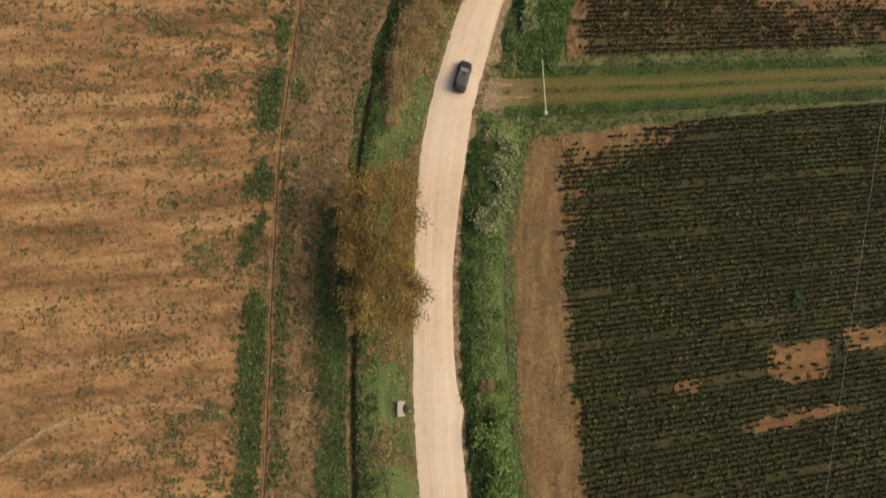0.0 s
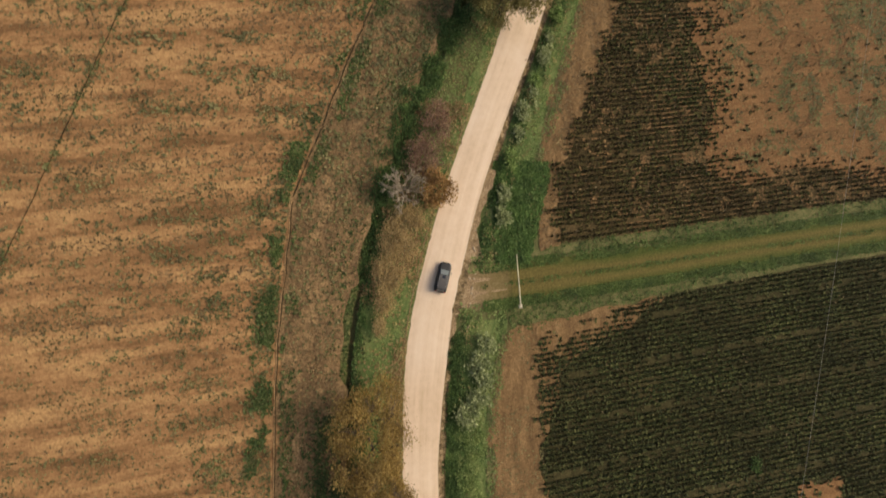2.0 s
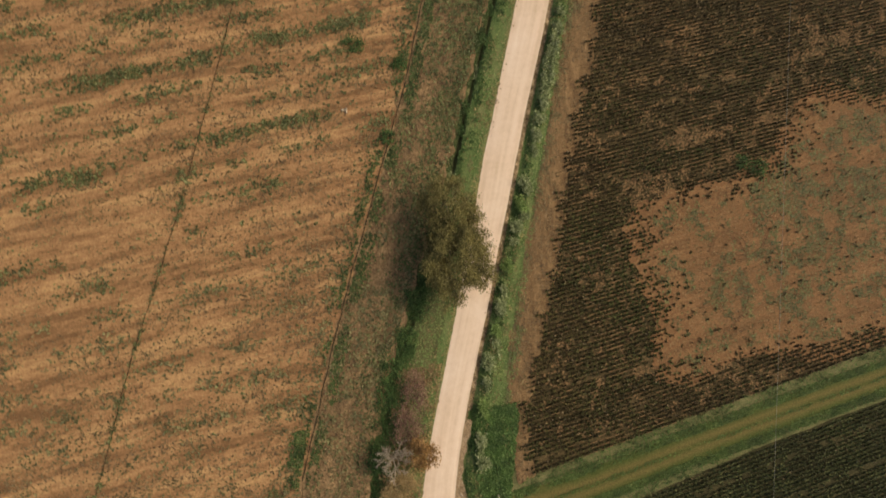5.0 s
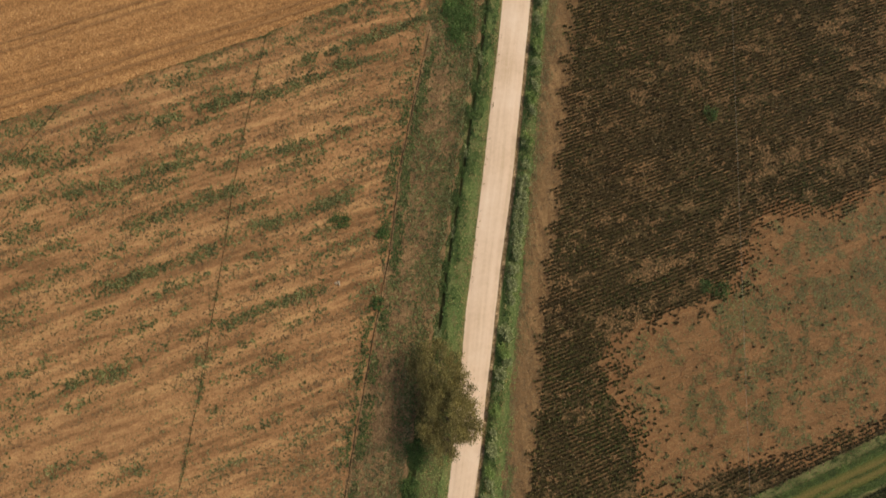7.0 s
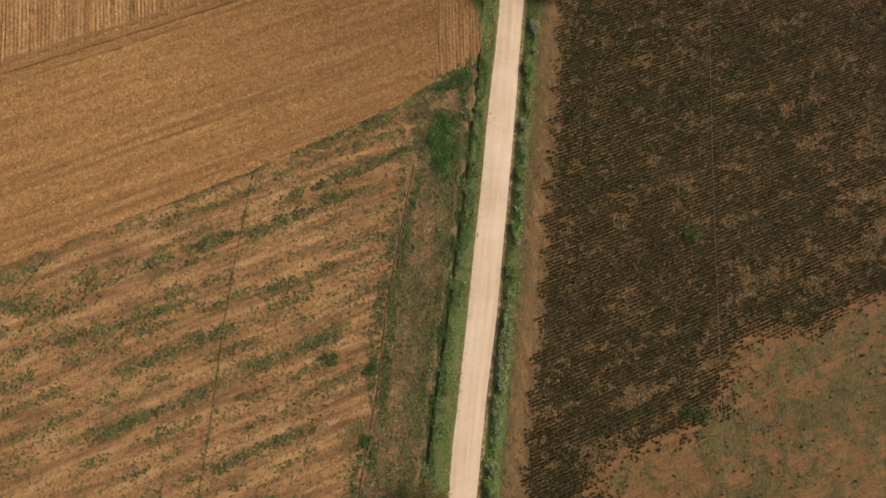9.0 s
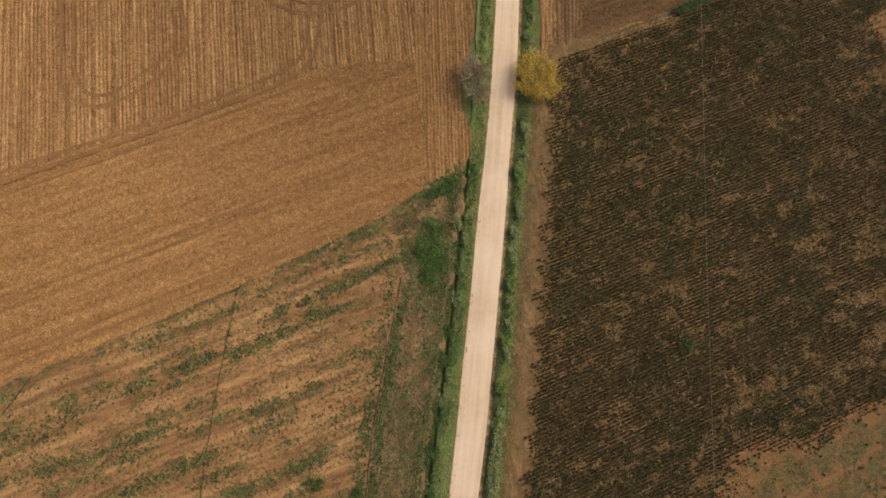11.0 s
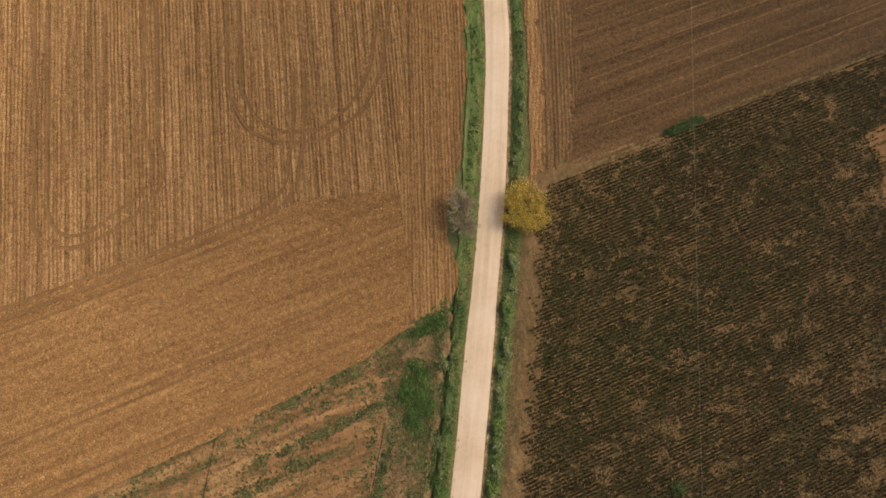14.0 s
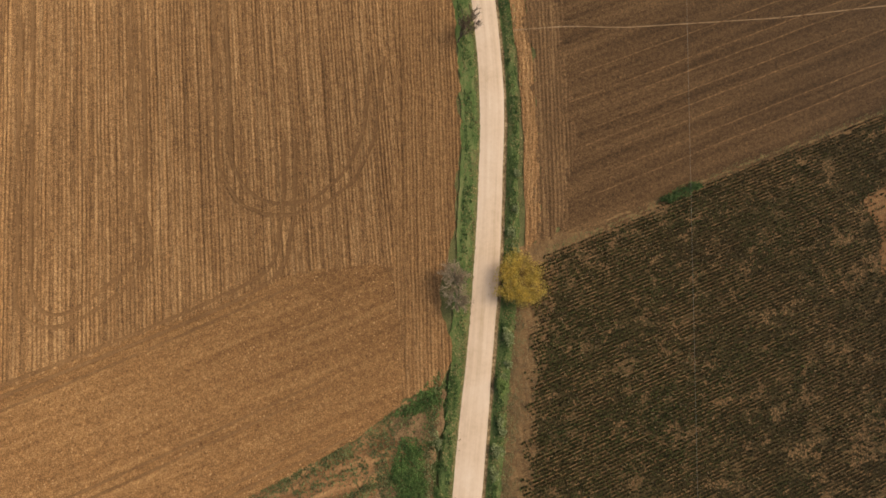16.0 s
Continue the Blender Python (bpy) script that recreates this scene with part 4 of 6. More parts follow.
clods("soil_clods", PLOUGH_LOW, 8, 0.62, 0.6, 0.9, 0.15, 0.30, "pale and dark clods lying in lines on tilled soil")
clods("soil_clods", PLOUGH_UP, 81, 0.8, 0.55, 0.75, 0.13, 0.30, "pale and dark clods lying in lines on ploughed soil")
clods("soil_clods", PLOUGH_ROADSIDE, 77, 0.8, 0.8, 0.5, 0.13, 0.36, "pale and dark clods lying in lines beside the road")
clods("soil_clods", PLOUGH_E_ROAD, 72, 1.0, 0.7, 0.75, 0.18, 0.16, "pale and dark clods lying in lines beside the road")
clods("soil_clods", PLOUGH_E_SIDE, 76, 0.95, 0.7, 0.6, 0.15, 0.16, "scattered clods on brown ploughed soil", M_CLOD_DARK)
clods("soil_clods", PLOUGH_E, 8.5, 1.2, 0.8, 0.6, 0.15, 0.14, "dark clods on the ploughed clay", M_CLOD_DARK)

# ---- row crop ----
BARE = [[(58, 0.6), (68, 1.4), (66.5, -3.6), (63, -5), (59, -3.6)], [(70, 3.2), (78, 3.6), (78, 0.4), (70, 0.2)],
        [(45, -3.4), (47.5, -3.6), (47.5, -5.6), (44.5, -5.4)], [(52, -9.2), (69, -7.4), (70, -8.6), (54, -10.4)],
        [(62.5, 53.5), (65, 62), (64.5, 69), (62, 79), (67, 84.5), (76, 85.5), (84, 85.5), (94, 88), (98.5, 93), (103, 99.5), (109, 102.5), (117, 99), (137, 103), (175, 100), (165, 58), (118, 54.4), (107, 54.5), (98, 53), (84, 56), (75, 54.2), (67, 51.5)],
        [(30, 28.4), (41, 31), (44, 29), (37, 26.5), (30, 25)],
        [(173, 177), (177, 187), (176, 196), (190, 200), (192, 178)]]

for poly in BARE:
    c = np.mean(np.array(poly), 0)
    grown = [tuple(np.array(p) + (np.array(p) - c) / np.linalg.norm(np.array(p) - c) * (3.5 if len(poly) > 9 else 0.3)) for p in poly]
    sheet("bare_patch", grown, M_HEAD if 20 < c[1] < 32 else M_BARESOIL, "bare orange-brown soil patch in the crop field", 7.5, 0.6, 0.4, plain(0.03), 2.6 if len(poly) > 9 else 1.2, 0.15, "soil")

# smaller gaps in the stand: centre, half length along the rows, half width
GAPS = [(111.1, 129.9, 3, 2.2), (112.9, 139.5, 2.4, 1.2), (119, 114.2, 4.5, 2.6), (138, 132.3, 5, 1.6), (90.3, 115.8, 4, 1.5), (77.3, 97.2, 4, 1.8), (78, 90.7, 5, 2.4), (69.1, 88.2, 3, 2), (137.4, 113.9, 4.5, 2), (126.9, 110.9, 3.5, 1.8), (154.5, 139.1, 5, 3.4), (108.2, 140.4, 3.4, 1.8), (130.3, 158.4, 4.5, 1.2), (137.9, 126, 4, 1.3), (143.4, 145.5, 3.2, 1.5), (159, 151.9, 2.4, 1.4), (96.9, 147.8, 2.6, 1.2), (115.4, 142.9, 4.4, 1.6), (98, 100, 4, 2), (146, 118, 6, 2.4)]

def crop_keep(x, y):
    big = np.clip((y - 40) / 10, 0.45, 1)
    bare = np.zeros(len(x))
    for k, (fx, fy, size) in enumerate(((26, 8, 3.5), (30, 9, 1.6), (34, 7, 1.2), (28, 12, 5.0))):
        wx, wy = x + fx * big * (fbm(x * 0.4, y - 0.13 * x, size, 71 + k) - 0.5), y + fy * big * (fbm(x * 0.4, y - 0.13 * x, size, 81 + k) - 0.5)
        hit = np.zeros(len(x))
        for p in BARE:
            hit = np.maximum(hit, inside(p, wx, wy) * (1.0 if len(p) > 9 else 0.72))
        bare += hit / 4
    u, v = x + 0.13 * y, y - 0.13 * x
    blot = 0.42 * vnoise(u * 0.6, v, 2.8, 171) + 0.33 * vnoise(u * 0.7, v, 1.4, 173) + 0.25 * vnoise(u, v, 0.7, 175)
    holes = np.zeros(len(x))
    for gx, gy, ga, gb in GAPS:
        e = x - gx
        holes = np.maximum(holes, np.exp(-(e / ga) ** 2 - ((y - gy - 0.13 * e) / gb) ** 2))
    bare = np.maximum(bare, np.clip((0.62 * holes + 2.0 * (blot - 0.5) - 0.22) * 3, 0, 0.74) * (y > 45))
    bare = np.maximum(bare, np.clip((blot - 0.94 + 0.36 * np.clip(crop_thin(x, y), -0.4, 1)) * 7, 0, 0.92))
    bare = np.maximum(bare, np.where(y > 45, np.clip((vnoise(u * 0.7, v, 1.1, 177) - 0.66) * 2.2, 0, 0.4), 0))
    return 0.985 * (1 - bare) ** 1.4 + 0.015


def crop_thin(x, y):
    """Where the stand has thinned most, 0 to about 1."""
    thin = np.exp(-(((x - 122) / 38) ** 2 + ((y - 112) / 30) ** 2)) + 1.0 * np.exp(-(((x - 152) / 26) ** 2 + ((y - 150) / 34) ** 2)) + 0.9 * np.exp(-(((x - 82) / 26) ** 2 + ((y - 100) / 12) ** 2)) + 0.8 * np.exp(-(((x - 108) / 12) ** 2 + ((y - 134) / 10) ** 2)) + 0.5 * np.exp(-(((x - 88) / 6) ** 2 + ((y - 182) / 14) ** 2))
    return np.where(y < 45, -0.1, thin)


def crop_mix(x, y):
    """How far the stand has thinned, 0.5 in the mean, drawn out along the rows."""
    thin = np.where(y < 45, -0.35, crop_thin(x, y))
    return fbm(x, y, 5.0, 41) * 0.35 + fbm(x * 0.25 + y * 0.03, y - x * 0.13, 1.7, 77) * 0.65 + 0.145 * thin


M_LITTER_S = leafy("green_undergrowth", (0.032, 0.040, 0.012), (0.066, 0.074, 0.026), (0.135, 0.135, 0.054), 0.9, 0.0, patch=0.12)
M_LITTER_N = leafy("withered_undergrowth", (0.031, 0.030, 0.010), (0.065, 0.062, 0.022), (0.132, 0.117, 0.047), 0.9, 0.0, patch=0.06, hues=((1.3, 1.10, 0.95), (0.72, 1.02, 0.65)))


M_LITTER_BROWN = leafy("brown_withered_undergrowth", (0.038, 0.027, 0.011), (0.078, 0.054, 0.023), (0.145, 0.102, 0.047), 0.9, 0.0, patch=0.06)
M_DRYSOIL = leafy("dry_soil_crumbs", (0.15, 0.088, 0.040), (0.225, 0.135, 0.062), (0.32, 0.20, 0.096), 0.95, 0.0, patch=0.08, hues=((0.75, 0.75, 0.75), (1.2, 1.15, 1.1)))


def row_ridges(r0, r1, u0, u1, apart, poly):
    """Low dry crests between the rows, broken along their length."""
    c, s = math.cos(radians(7.5)), math.sin(radians(7.5))
    u, r = np.meshgrid(np.arange(u0, u1, 1.1), np.arange(r0, r1) + 0.5, indexing="ij")
    u, r = u.ravel() + rng.uniform(-0.3, 0.3, u.size), r.ravel()
    v = r * apart + 0.15 * (vnoise(u, r * 2.7, 5.0, 16) - 0.5)
    x, y = u * c - v * s, u * s + v * c
    some = np.clip((fbm(x, y, 9.0, 451) - 0.36) * 3 + 1.2 * (vnoise(u, r * 5.3, 6.0, 453) - 0.45), 0.05, 1)
    k = inside(poly, x, y) & (x < 92 + np.clip(y, 0, 240) * 0.56) & (rng.random(len(x)) < some)
    u, v = u[k], v[k]
    n = len(u)
    h, w = rng.uniform(0.35, 0.75, n), rng.uniform(0.04, 0.09, n)
    corner = [(-1, -1, 0.14), (1, -1, 0.14), (1, 0, 0.23), (-1, 0, 0.23), (1, 1, 0.14), (-1, 1, 0.14)]
    uu, vv = np.stack([u + a * h for a, b, z in corner], 1), np.stack([v + b * w * rng.uniform(0.6, 1.4, n) for a, b, z in corner], 1)
    verts = np.stack([uu * c - vv * s, uu * s + vv * c, np.repeat([[z for a, b, z in corner]], n, 0)], -1).reshape(-1, 3)
    faces = (np.arange(n)[:, None, None] * 6 + np.array([[0, 1, 2, 3], [3, 2, 4, 5]])[None]).reshape(-1, 4)
    tagged(new("row_ridges", mesh_of("row_ridges", verts, faces, M_DRYSOIL, smooth=False)), "pale dry crests of soil between the crop rows", "soil", kind="stuff")
    x, y = scatter(poly, 8.0, lambda x, y: np.where((y > 45) & (x < 92 + y * 0.56), np.clip(1.6 * (1 - crop_keep(x, y)) - 0.38, 0, 0.95), 0))
    n = len(x)
    tufts("soil_crumbs", x, y, rng.uniform(0.14, 0.34, n), rng.uniform(0.03, 0.12, n), 3, 0.6, M_DRYSOIL, "tan dry soil crumbs in gaps of the crop", "soil", 0.14, True)


def crop(name, poly, label, material, litter, along_row, apart, ridged=False):
    c, s = math.cos(radians(7.5)), math.sin(radians(7.5))
    P = np.array(poly, float)
    U, V = P[:, 0] * c + P[:, 1] * s, -P[:, 0] * s + P[:, 1] * c
    row = np.arange(math.floor(V.min() / apart), V.max() / apart)
    u = np.arange(U.min(), U.max(), along_row)
    u, row = np.meshgrid(u, row, indexing="ij")
    u, row = u.ravel() + rng.uniform(-0.07, 0.07, u.size), row.ravel()
    v = row * apart + rng.uniform(-1, 1, u.size) * 0.08 + 0.15 * (vnoise(u, row * 2.7, 5.0, 16) - 0.5)
    x, y = u * c - v * s, u * s + v * c
    near = lambda x, y: (x < 92 + np.clip(y, 0, 240) * 0.56) & (y > -32)
    k = (near(x, y) | (rng.random(len(x)) < 0.4)) & inside(poly, x - 2.6 * (1 - (row % 9) / 9) * (y > 45) + np.where(y > 45, 1.3, 0) - rng.uniform(0, 1.3, len(x)), y)
    x, y, row, u = x[k], y[k], row[k], u[k]
    k = rng.random(len(x)) < crop_keep(x, y)
    x, y, row, u = x[k], y[k], row[k], u[k]
    k = ~((y < 45) & (row % 9 == 4) & (rng.random(len(x)) < 0.6))
    x, y, row, u = x[k], y[k], row[k], u[k]
    open_row = np.clip((vnoise(u, row * 9.7, 30.0, 6) * 0.5 + vnoise(0 * u, row * 3.3, 1.0, 7) * 0.7 - 0.62) * 4, 0, 0.8)
    k = rng.random(len(x)) < np.clip(1.2 - (crop_mix(x, y) - 0.5) * 2.2, 0.4, 1) * (1 - open_row * np.where(y < 50, 0.0, 0.5))
    k &= ~((y < 50) & (np.isin(row % 9, (0, 3))) & (rng.random(len(x)) < 0.75))
    k = np.concatenate([np.flatnonzero(k & near(x, y)), np.flatnonzero(k & near(x, y)), np.flatnonzero(k & near(x, y) & (y > 45) & (y < 95))])
    n = len(k)
    lx, ly = x[k] + rng.uniform(-0.3, 0.3, n), y[k] + rng.normal(size=n) * apart * np.interp(y[k], [60, 110], [0.34, 0.22])
    fresh = rng.random(n) < np.where(ly < 45, 1.0, 0.22 + 1.3 * np.exp(-((lx - 94) / 34) ** 2 - ((ly - 172) / 32) ** 2) + 0.6 * np.exp(-((lx - 44) / 28) ** 2 - ((ly - 58) / 22) ** 2) + 1.6 * (fbm(lx, ly, 12, 461) - 0.5))
    for pick, m, text in ((fresh, litter, "dull green undergrowth between the crop rows"), (~fresh, M_LITTER_BROWN, "brown withered undergrowth between the crop rows")):
        if pick.any():
            tufts("crop_litter", lx[pick], ly[pick], rng.uniform(0.22, 0.40, pick.sum()), rng.uniform(0.08, 0.28, pick.sum()), 3, 0.66, m, text, "leaf litter", 0.12, True)
    if ridged:
        row_ridges(row.min(), row.max(), U.min(), U.max(), apart, poly)
    n = len(x)
    me = blades(x, y, 0 * x + 0.06, rng.uniform(0.23, 0.34, n) * np.where(near(x, y), 1, 1.4), rng.uniform(0.5, 0.8, n), 5, 0.62, material, name)
    return tagged(new(name, me), label, "crop", kind="stuff")


crop("row_crop", CROP_S, "dark green crop plants in close straight rows", M_CROP, M_LITTER_S, 0.47, 0.74)
crop("row_crop", CROP_N, "withering dark olive crop plants in rows with gaps", M_CROP_N, M_LITTER_N, 0.56, 0.77, True)


def turned(x, y, deg):
    c, s = math.cos(radians(deg)), math.sin(radians(deg))
    return x * c + y * s, -x * s + y * c


def rows_of(x, y, step, seed):
    """Offset from the nearest band line, and the band's number and run."""
    u = x
    v = y - np.interp(y, [-30, 60, 105], [0.06, 0.075, 0.162]) * (x + 15) + 1.4 * (vnoise(u, 0 * u, 24, seed) - 0.5)
    k = np.floor(v / step)
    return v - (k + 0.5) * step, k, u


# the longest green bands, from end to end
STREAKS = [(-41.1, 101.7, -33.7, 101.9), (-9.9, 106.7, 4.4, 108.9), (-32.6, 118.4, -15.6, 121.1), (-1.1, 124.6, 13.5, 126.3), (-24.7, 129.8, -7.1, 132.8), (-34.3, 138.7, -13.7, 140.5), (6.4, 139.4, 18.3, 140.9), (5.1, 152.1, 20.7, 155.9), (12.4, 157.7, 43.3, 163.6), (19.7, 168.3, 35.7, 170.7), (-40, 147.5, -5, 152)]


def green_bands(x, y):
    """Weedy bands that run across the stubble field, broken along their length."""
    e, k, u = rows_of(x, y, 5.2, 3)
    run = np.clip((fbm(u + 37 * k, 0 * u + 3 * k, 13, 21) - 0.41) * 8, 0, 1)
    wide = 0.55 + 0.9 * vnoise(u + 11 * k, 0 * u, 6, 8)
    return run * np.exp(-(e / wide) ** 2) * np.clip(0.15 + y / 120, 0.15, 0.8) * np.clip((fbm(x, y, 3.0, 26) - 0.30) * 3.5, 0, 1)


def streaks(x, y):
    """The thick bands: dense in the middle, frayed at the ends and sides."""
    w = 0 * x
    for x0, y0, x1, y1 in STREAKS:
        t = np.clip((x - x0) / (x1 - x0), -0.1, 1.1)
        w = np.maximum(w, np.exp(-((y - y0 - (y1 - y0) * t) / 1.05) ** 2 - ((x - x0 - (x1 - x0) * t) / 2.0) ** 2))
    return np.clip(w * np.clip((fbm(x, y, 3.0, 25) - 0.30) * 4, 0, 1.2), 0, 1)


def grey_bands(x, y):
    e, k, u = rows_of(x, y + 2.4, 5.2, 4)
    run = np.clip((fbm(u + 53 * k, 0 * u + 5 * k, 18, 27) - 0.38) * 6, 0, 1)
    return run * np.exp(-(e / 1.1) ** 2)


def line1_x(y):
    return np.interp(y, [p[1] for p in LINE1], [p[0] for p in LINE1])


def to_ditch(x, y):
    """0 at the rut, 1 at the ditch."""
    a = line1_x(y)
    return np.clip((x - a) / np.maximum(road_x(y) - LEFT_DITCH(y) - a, 1), 0, 1)


FIELD_W = STUBBLE
near_line = lambda x, y, w: np.exp(-((x - line1_x(y) + 1.0) / w) ** 2)
# green weeds
x, y = scatter(FIELD_W, 9.0, lambda x, y: np.where((y > -30) & (x > -75), 1.5 * green_bands(x, y) + 0.008 + 0.03 * (fbm(x, y, 2.2, 47) > 0.6) + 0.7 * np.clip(1.2 - y / 90, 0.15, 1) * np.clip((fbm(x * 0.45, y, 1.9, 83) + 0.12 * np.exp(-((x - line1_x(y) + 10) / 9) ** 2) - 0.65) * 9, 0, 1) + 0.95 * near_line(x, y, 2.3) * np.clip((fbm(x, y, 4, 9) - 0.36) * 6, 0, 1) * np.clip(1.4 - np.abs(y - 15) / 60, 0.35, 1) + np.interp(y, [40, 70, 105, 135], [0.38, 1.0, 1.2, 2.0]) * (x > line1_x(y)) * (0.35 + 1.2 * to_ditch(x, y) ** 1.3) * np.clip((fbm(x - line1_x(y), y * 0.4, 1.8, 19) * 0.35 + fbm(x, y, 5, 20) * 0.65 - 0.43) * 9, 0, 1), 0))
k = np.abs(x - line1_x(y)) > 0.6
x, y = x[k], y[k]
n = len(x)
soft = (y < 85 + 20 * (rng.random(n) - 0.5)) & (rng.random(n) < 0.88)
size, tall = (0.13 + 0.33 * rng.random(n) ** 1.5) * np.clip(0.55 + y / 130, 0.6, 1.05), rng.uniform(0.08, 0.45, n)
for k, m, text in ((~soft, M_WEED, "dull green weeds in bands on the stubble"), (soft, M_WEED_SOFT, "low olive weeds scattered on the stubble")):
    tufts("field_weed", x[k], y[k], size[k], tall[k], 3, 0.52, m, text, "weeds", np.where(x[k] > line1_x(y[k]), 0.2, 0.1))
x, y = scatter(FIELD_W, 16.0, lambda x, y: np.where(x > -75, streaks(x, y), 0))
n = len(x)
tufts("field_weed", x, y, rng.uniform(0.18, 0.42, n), rng.uniform(0.15, 0.55, n), 3, 0.52, M_WEED, "thick green weed bands across the stubble", "weeds", 0.1)
x, y = scatter([(-26, -28), (-6, -28), (-6, 50), (-26, 50)], 13.0, lambda x, y: (x < line1_x(y) - 0.5) * np.clip((fbm(x, y, 2.4, 401) - 0.55) * 8, 0, 1) * np.exp(-((x - line1_x(y) + 5) / 7) ** 2))
n = len(x)
tufts("field_weed", x, y, rng.uniform(0.14, 0.34, n), rng.uniform(0.08, 0.35, n), 4, 0.4, M_WEED, "dull green weed clumps on the stubble near a rut", "weeds", 0.1)
# dusty growth all over the stubble
x, y = scatter(FIELD_W, 4.0, lambda x, y: np.where((y > -30) & (x > -75), np.interp(y, [30, 90], [0.3, 0.75]) * np.clip((fbm(x * 0.35, y - 0.15 * x, 2.6, 147) - 0.36) * 4, 0.05, 1), 0))
n = len(x)
tufts("field_weed", x, y, rng.uniform(0.12, 0.32, n), rng.uniform(0.05, 0.3, n), 3, 0.42, M_WEED_GREY, "dusty olive weeds thinly spread on the stubble", "weeds", 0.1)
x, y = scatter([(-75, -28), (-6, -28), (-4, 70), (-75, 70)], 7.0, lambda x, y: (x < line1_x(y) - 0.5) * np.clip((fbm(x * 0.5, y - 0.06 * x, 2.8, 411) - 0.50) * 7, 0, 1) * np.clip((70 - y) / 20, 0, 1))
n = len(x)
tufts("field_weed", x, y, rng.uniform(0.12, 0.3, n), rng.uniform(0.04, 0.2, n), 3, 0.42, M_WEED_GREY, "soft grey-olive weed patches on the stubble", "weeds", 0.08)
wy = np.where(rng.random(15000) < 0.48, rng.uniform(-28, 55, 15000), rng.uniform(55, 160, 15000))
side = np.where(wy < 55, np.where(rng.random(15000) < 0.72, -1.8, 1.1), np.where(rng.random(15000) < 0.7, 1.3, -1.2))
wx = line1_x(wy) + side + rng.normal(size=15000) * np.where(wy < 55, 0.85, 0.9)
k = (np.abs(wx - line1_x(wy) + 0.1 * (wy < 55)) > 0.45) & (rng.random(15000) < np.clip((fbm(wx, wy, 4, 99) - np.where(wy < 55, 0.38, 0.37)) * 6, 0, 1) * np.where(wy < 55, 1, 0.8))
n = k.sum()
tufts("field_weed", wx[k], wy[k], rng.uniform(0.2, 0.45, n), rng.uniform(0.1, 0.45, n), 4, 0.42, M_DITCH, "dense green weeds along a rut", "weeds", 0.12)
wy = rng.uniform(-10, 166, 2600)
wx = np.interp(wy, [p[1] for p in LINE2], [p[0] for p in LINE2]) + rng.normal(size=2600) * 0.35
k = rng.random(2600) < np.clip((fbm(wx, wy, 4, 199) - 0.5) * 4, 0.04, 0.6)
n = k.sum()
tufts("field_weed", wx[k], wy[k], rng.uniform(0.15, 0.4, n), rng.uniform(0.1, 0.3, n), 6, 0.3, M_WEED, "green weeds growing along a narrow rut", "weeds", 0.16)
# straw and dead stalks
x, y = scatter(FIELD_W, 2.0, lambda x, y: np.where((y > -30) & (x > -75), np.clip((fbm(*[a * b for a, b in zip(turned(x, y, 6), (0.3, 1))], 2.4, 61) - 0.42) * 4, 0.03, 0.8), 0))
n = len(x)
tufts("straw", x, y, rng.uniform(0.12, 0.30, n), rng.uniform(0.05, 0.22, n), 3, 0.24, M_STRAW, "pale dry straw and stalks lying on the soil", "straw", 0.08)
M_DEAD = leafy("dead_brown_stalks", (0.12, 0.080, 0.042), (0.195, 0.132, 0.069), (0.28, 0.193, 0.103), 0.85, 0.05, patch=0.35)
# stalks thicken towards the ditch, partly standing in for thicket shade there
x, y = scatter(FIELD_W, 6.0, lambda x, y: np.where((y > -30) & (x > -75), np.clip(0.015 + 0.9 * grey_bands(x, y) + 0.55 * np.exp(-((x - line1_x(y) + 6) / 7) ** 2) * np.exp(-((y - 75) / 28) ** 2) * np.clip((fbm(x, y, 4, 39) - 0.25) * 3, 0, 1) + np.interp(y, [40, 70], [1.0, 0.7]) * (0.35 + 0.85 * to_ditch(x, y)) * (x > line1_x(y) + 0.5) * np.clip((fbm(x - line1_x(y), y * 0.4, 1.6, 29) * 0.35 + fbm(x, y, 6, 28) * 0.65 - 0.42) * 8, 0, 1), 0, 0.9), 0))
n = len(x)
tufts("dead_stalks", x, y, rng.uniform(0.12, 0.40, n), rng.uniform(0.05, 0.3, n), 3, 0.34, M_DEAD, "brown dead stalks and rough grass", "dead grass", np.where(x > line1_x(y), 0.18, 0.08))

for poly in (CROP_S, CROP_N):
    x, y = scatter(poly, 0.8, lambda x, y: np.where((y > -30) & (x < 92 + y * 0.56), np.where(y < 45, 0.06, 0.2 + np.clip((fbm(x, y, 6, 151) - 0.4) * 2.5, 0, 0.8)), 0))
    n = len(x)
    tufts("pale_stalks", x, y, rng.uniform(0.12, 0.24, n), rng.uniform(0.6, 1.0, n), 5, 0.4, M_PALELEAF, "single pale dead plants among the crop", "dead plants", 0.3, True)

# ---- verges ----
def along_road(n, y0, y1, d0, d1):
    y = rng.uniform(y0, y1, n)
    d = d0 + (d1 - d0) * rng.random(n)
    return road_x(y) + d, y, d


def near_track(x, y, r):
    u, v = (x - T0.x) * tdir.x + (y - T0.y) * tdir.y, (x - T0.x) * tn.x + (y - T0.y) * tn.y
    return (u > -1) & (np.abs(v) < r)


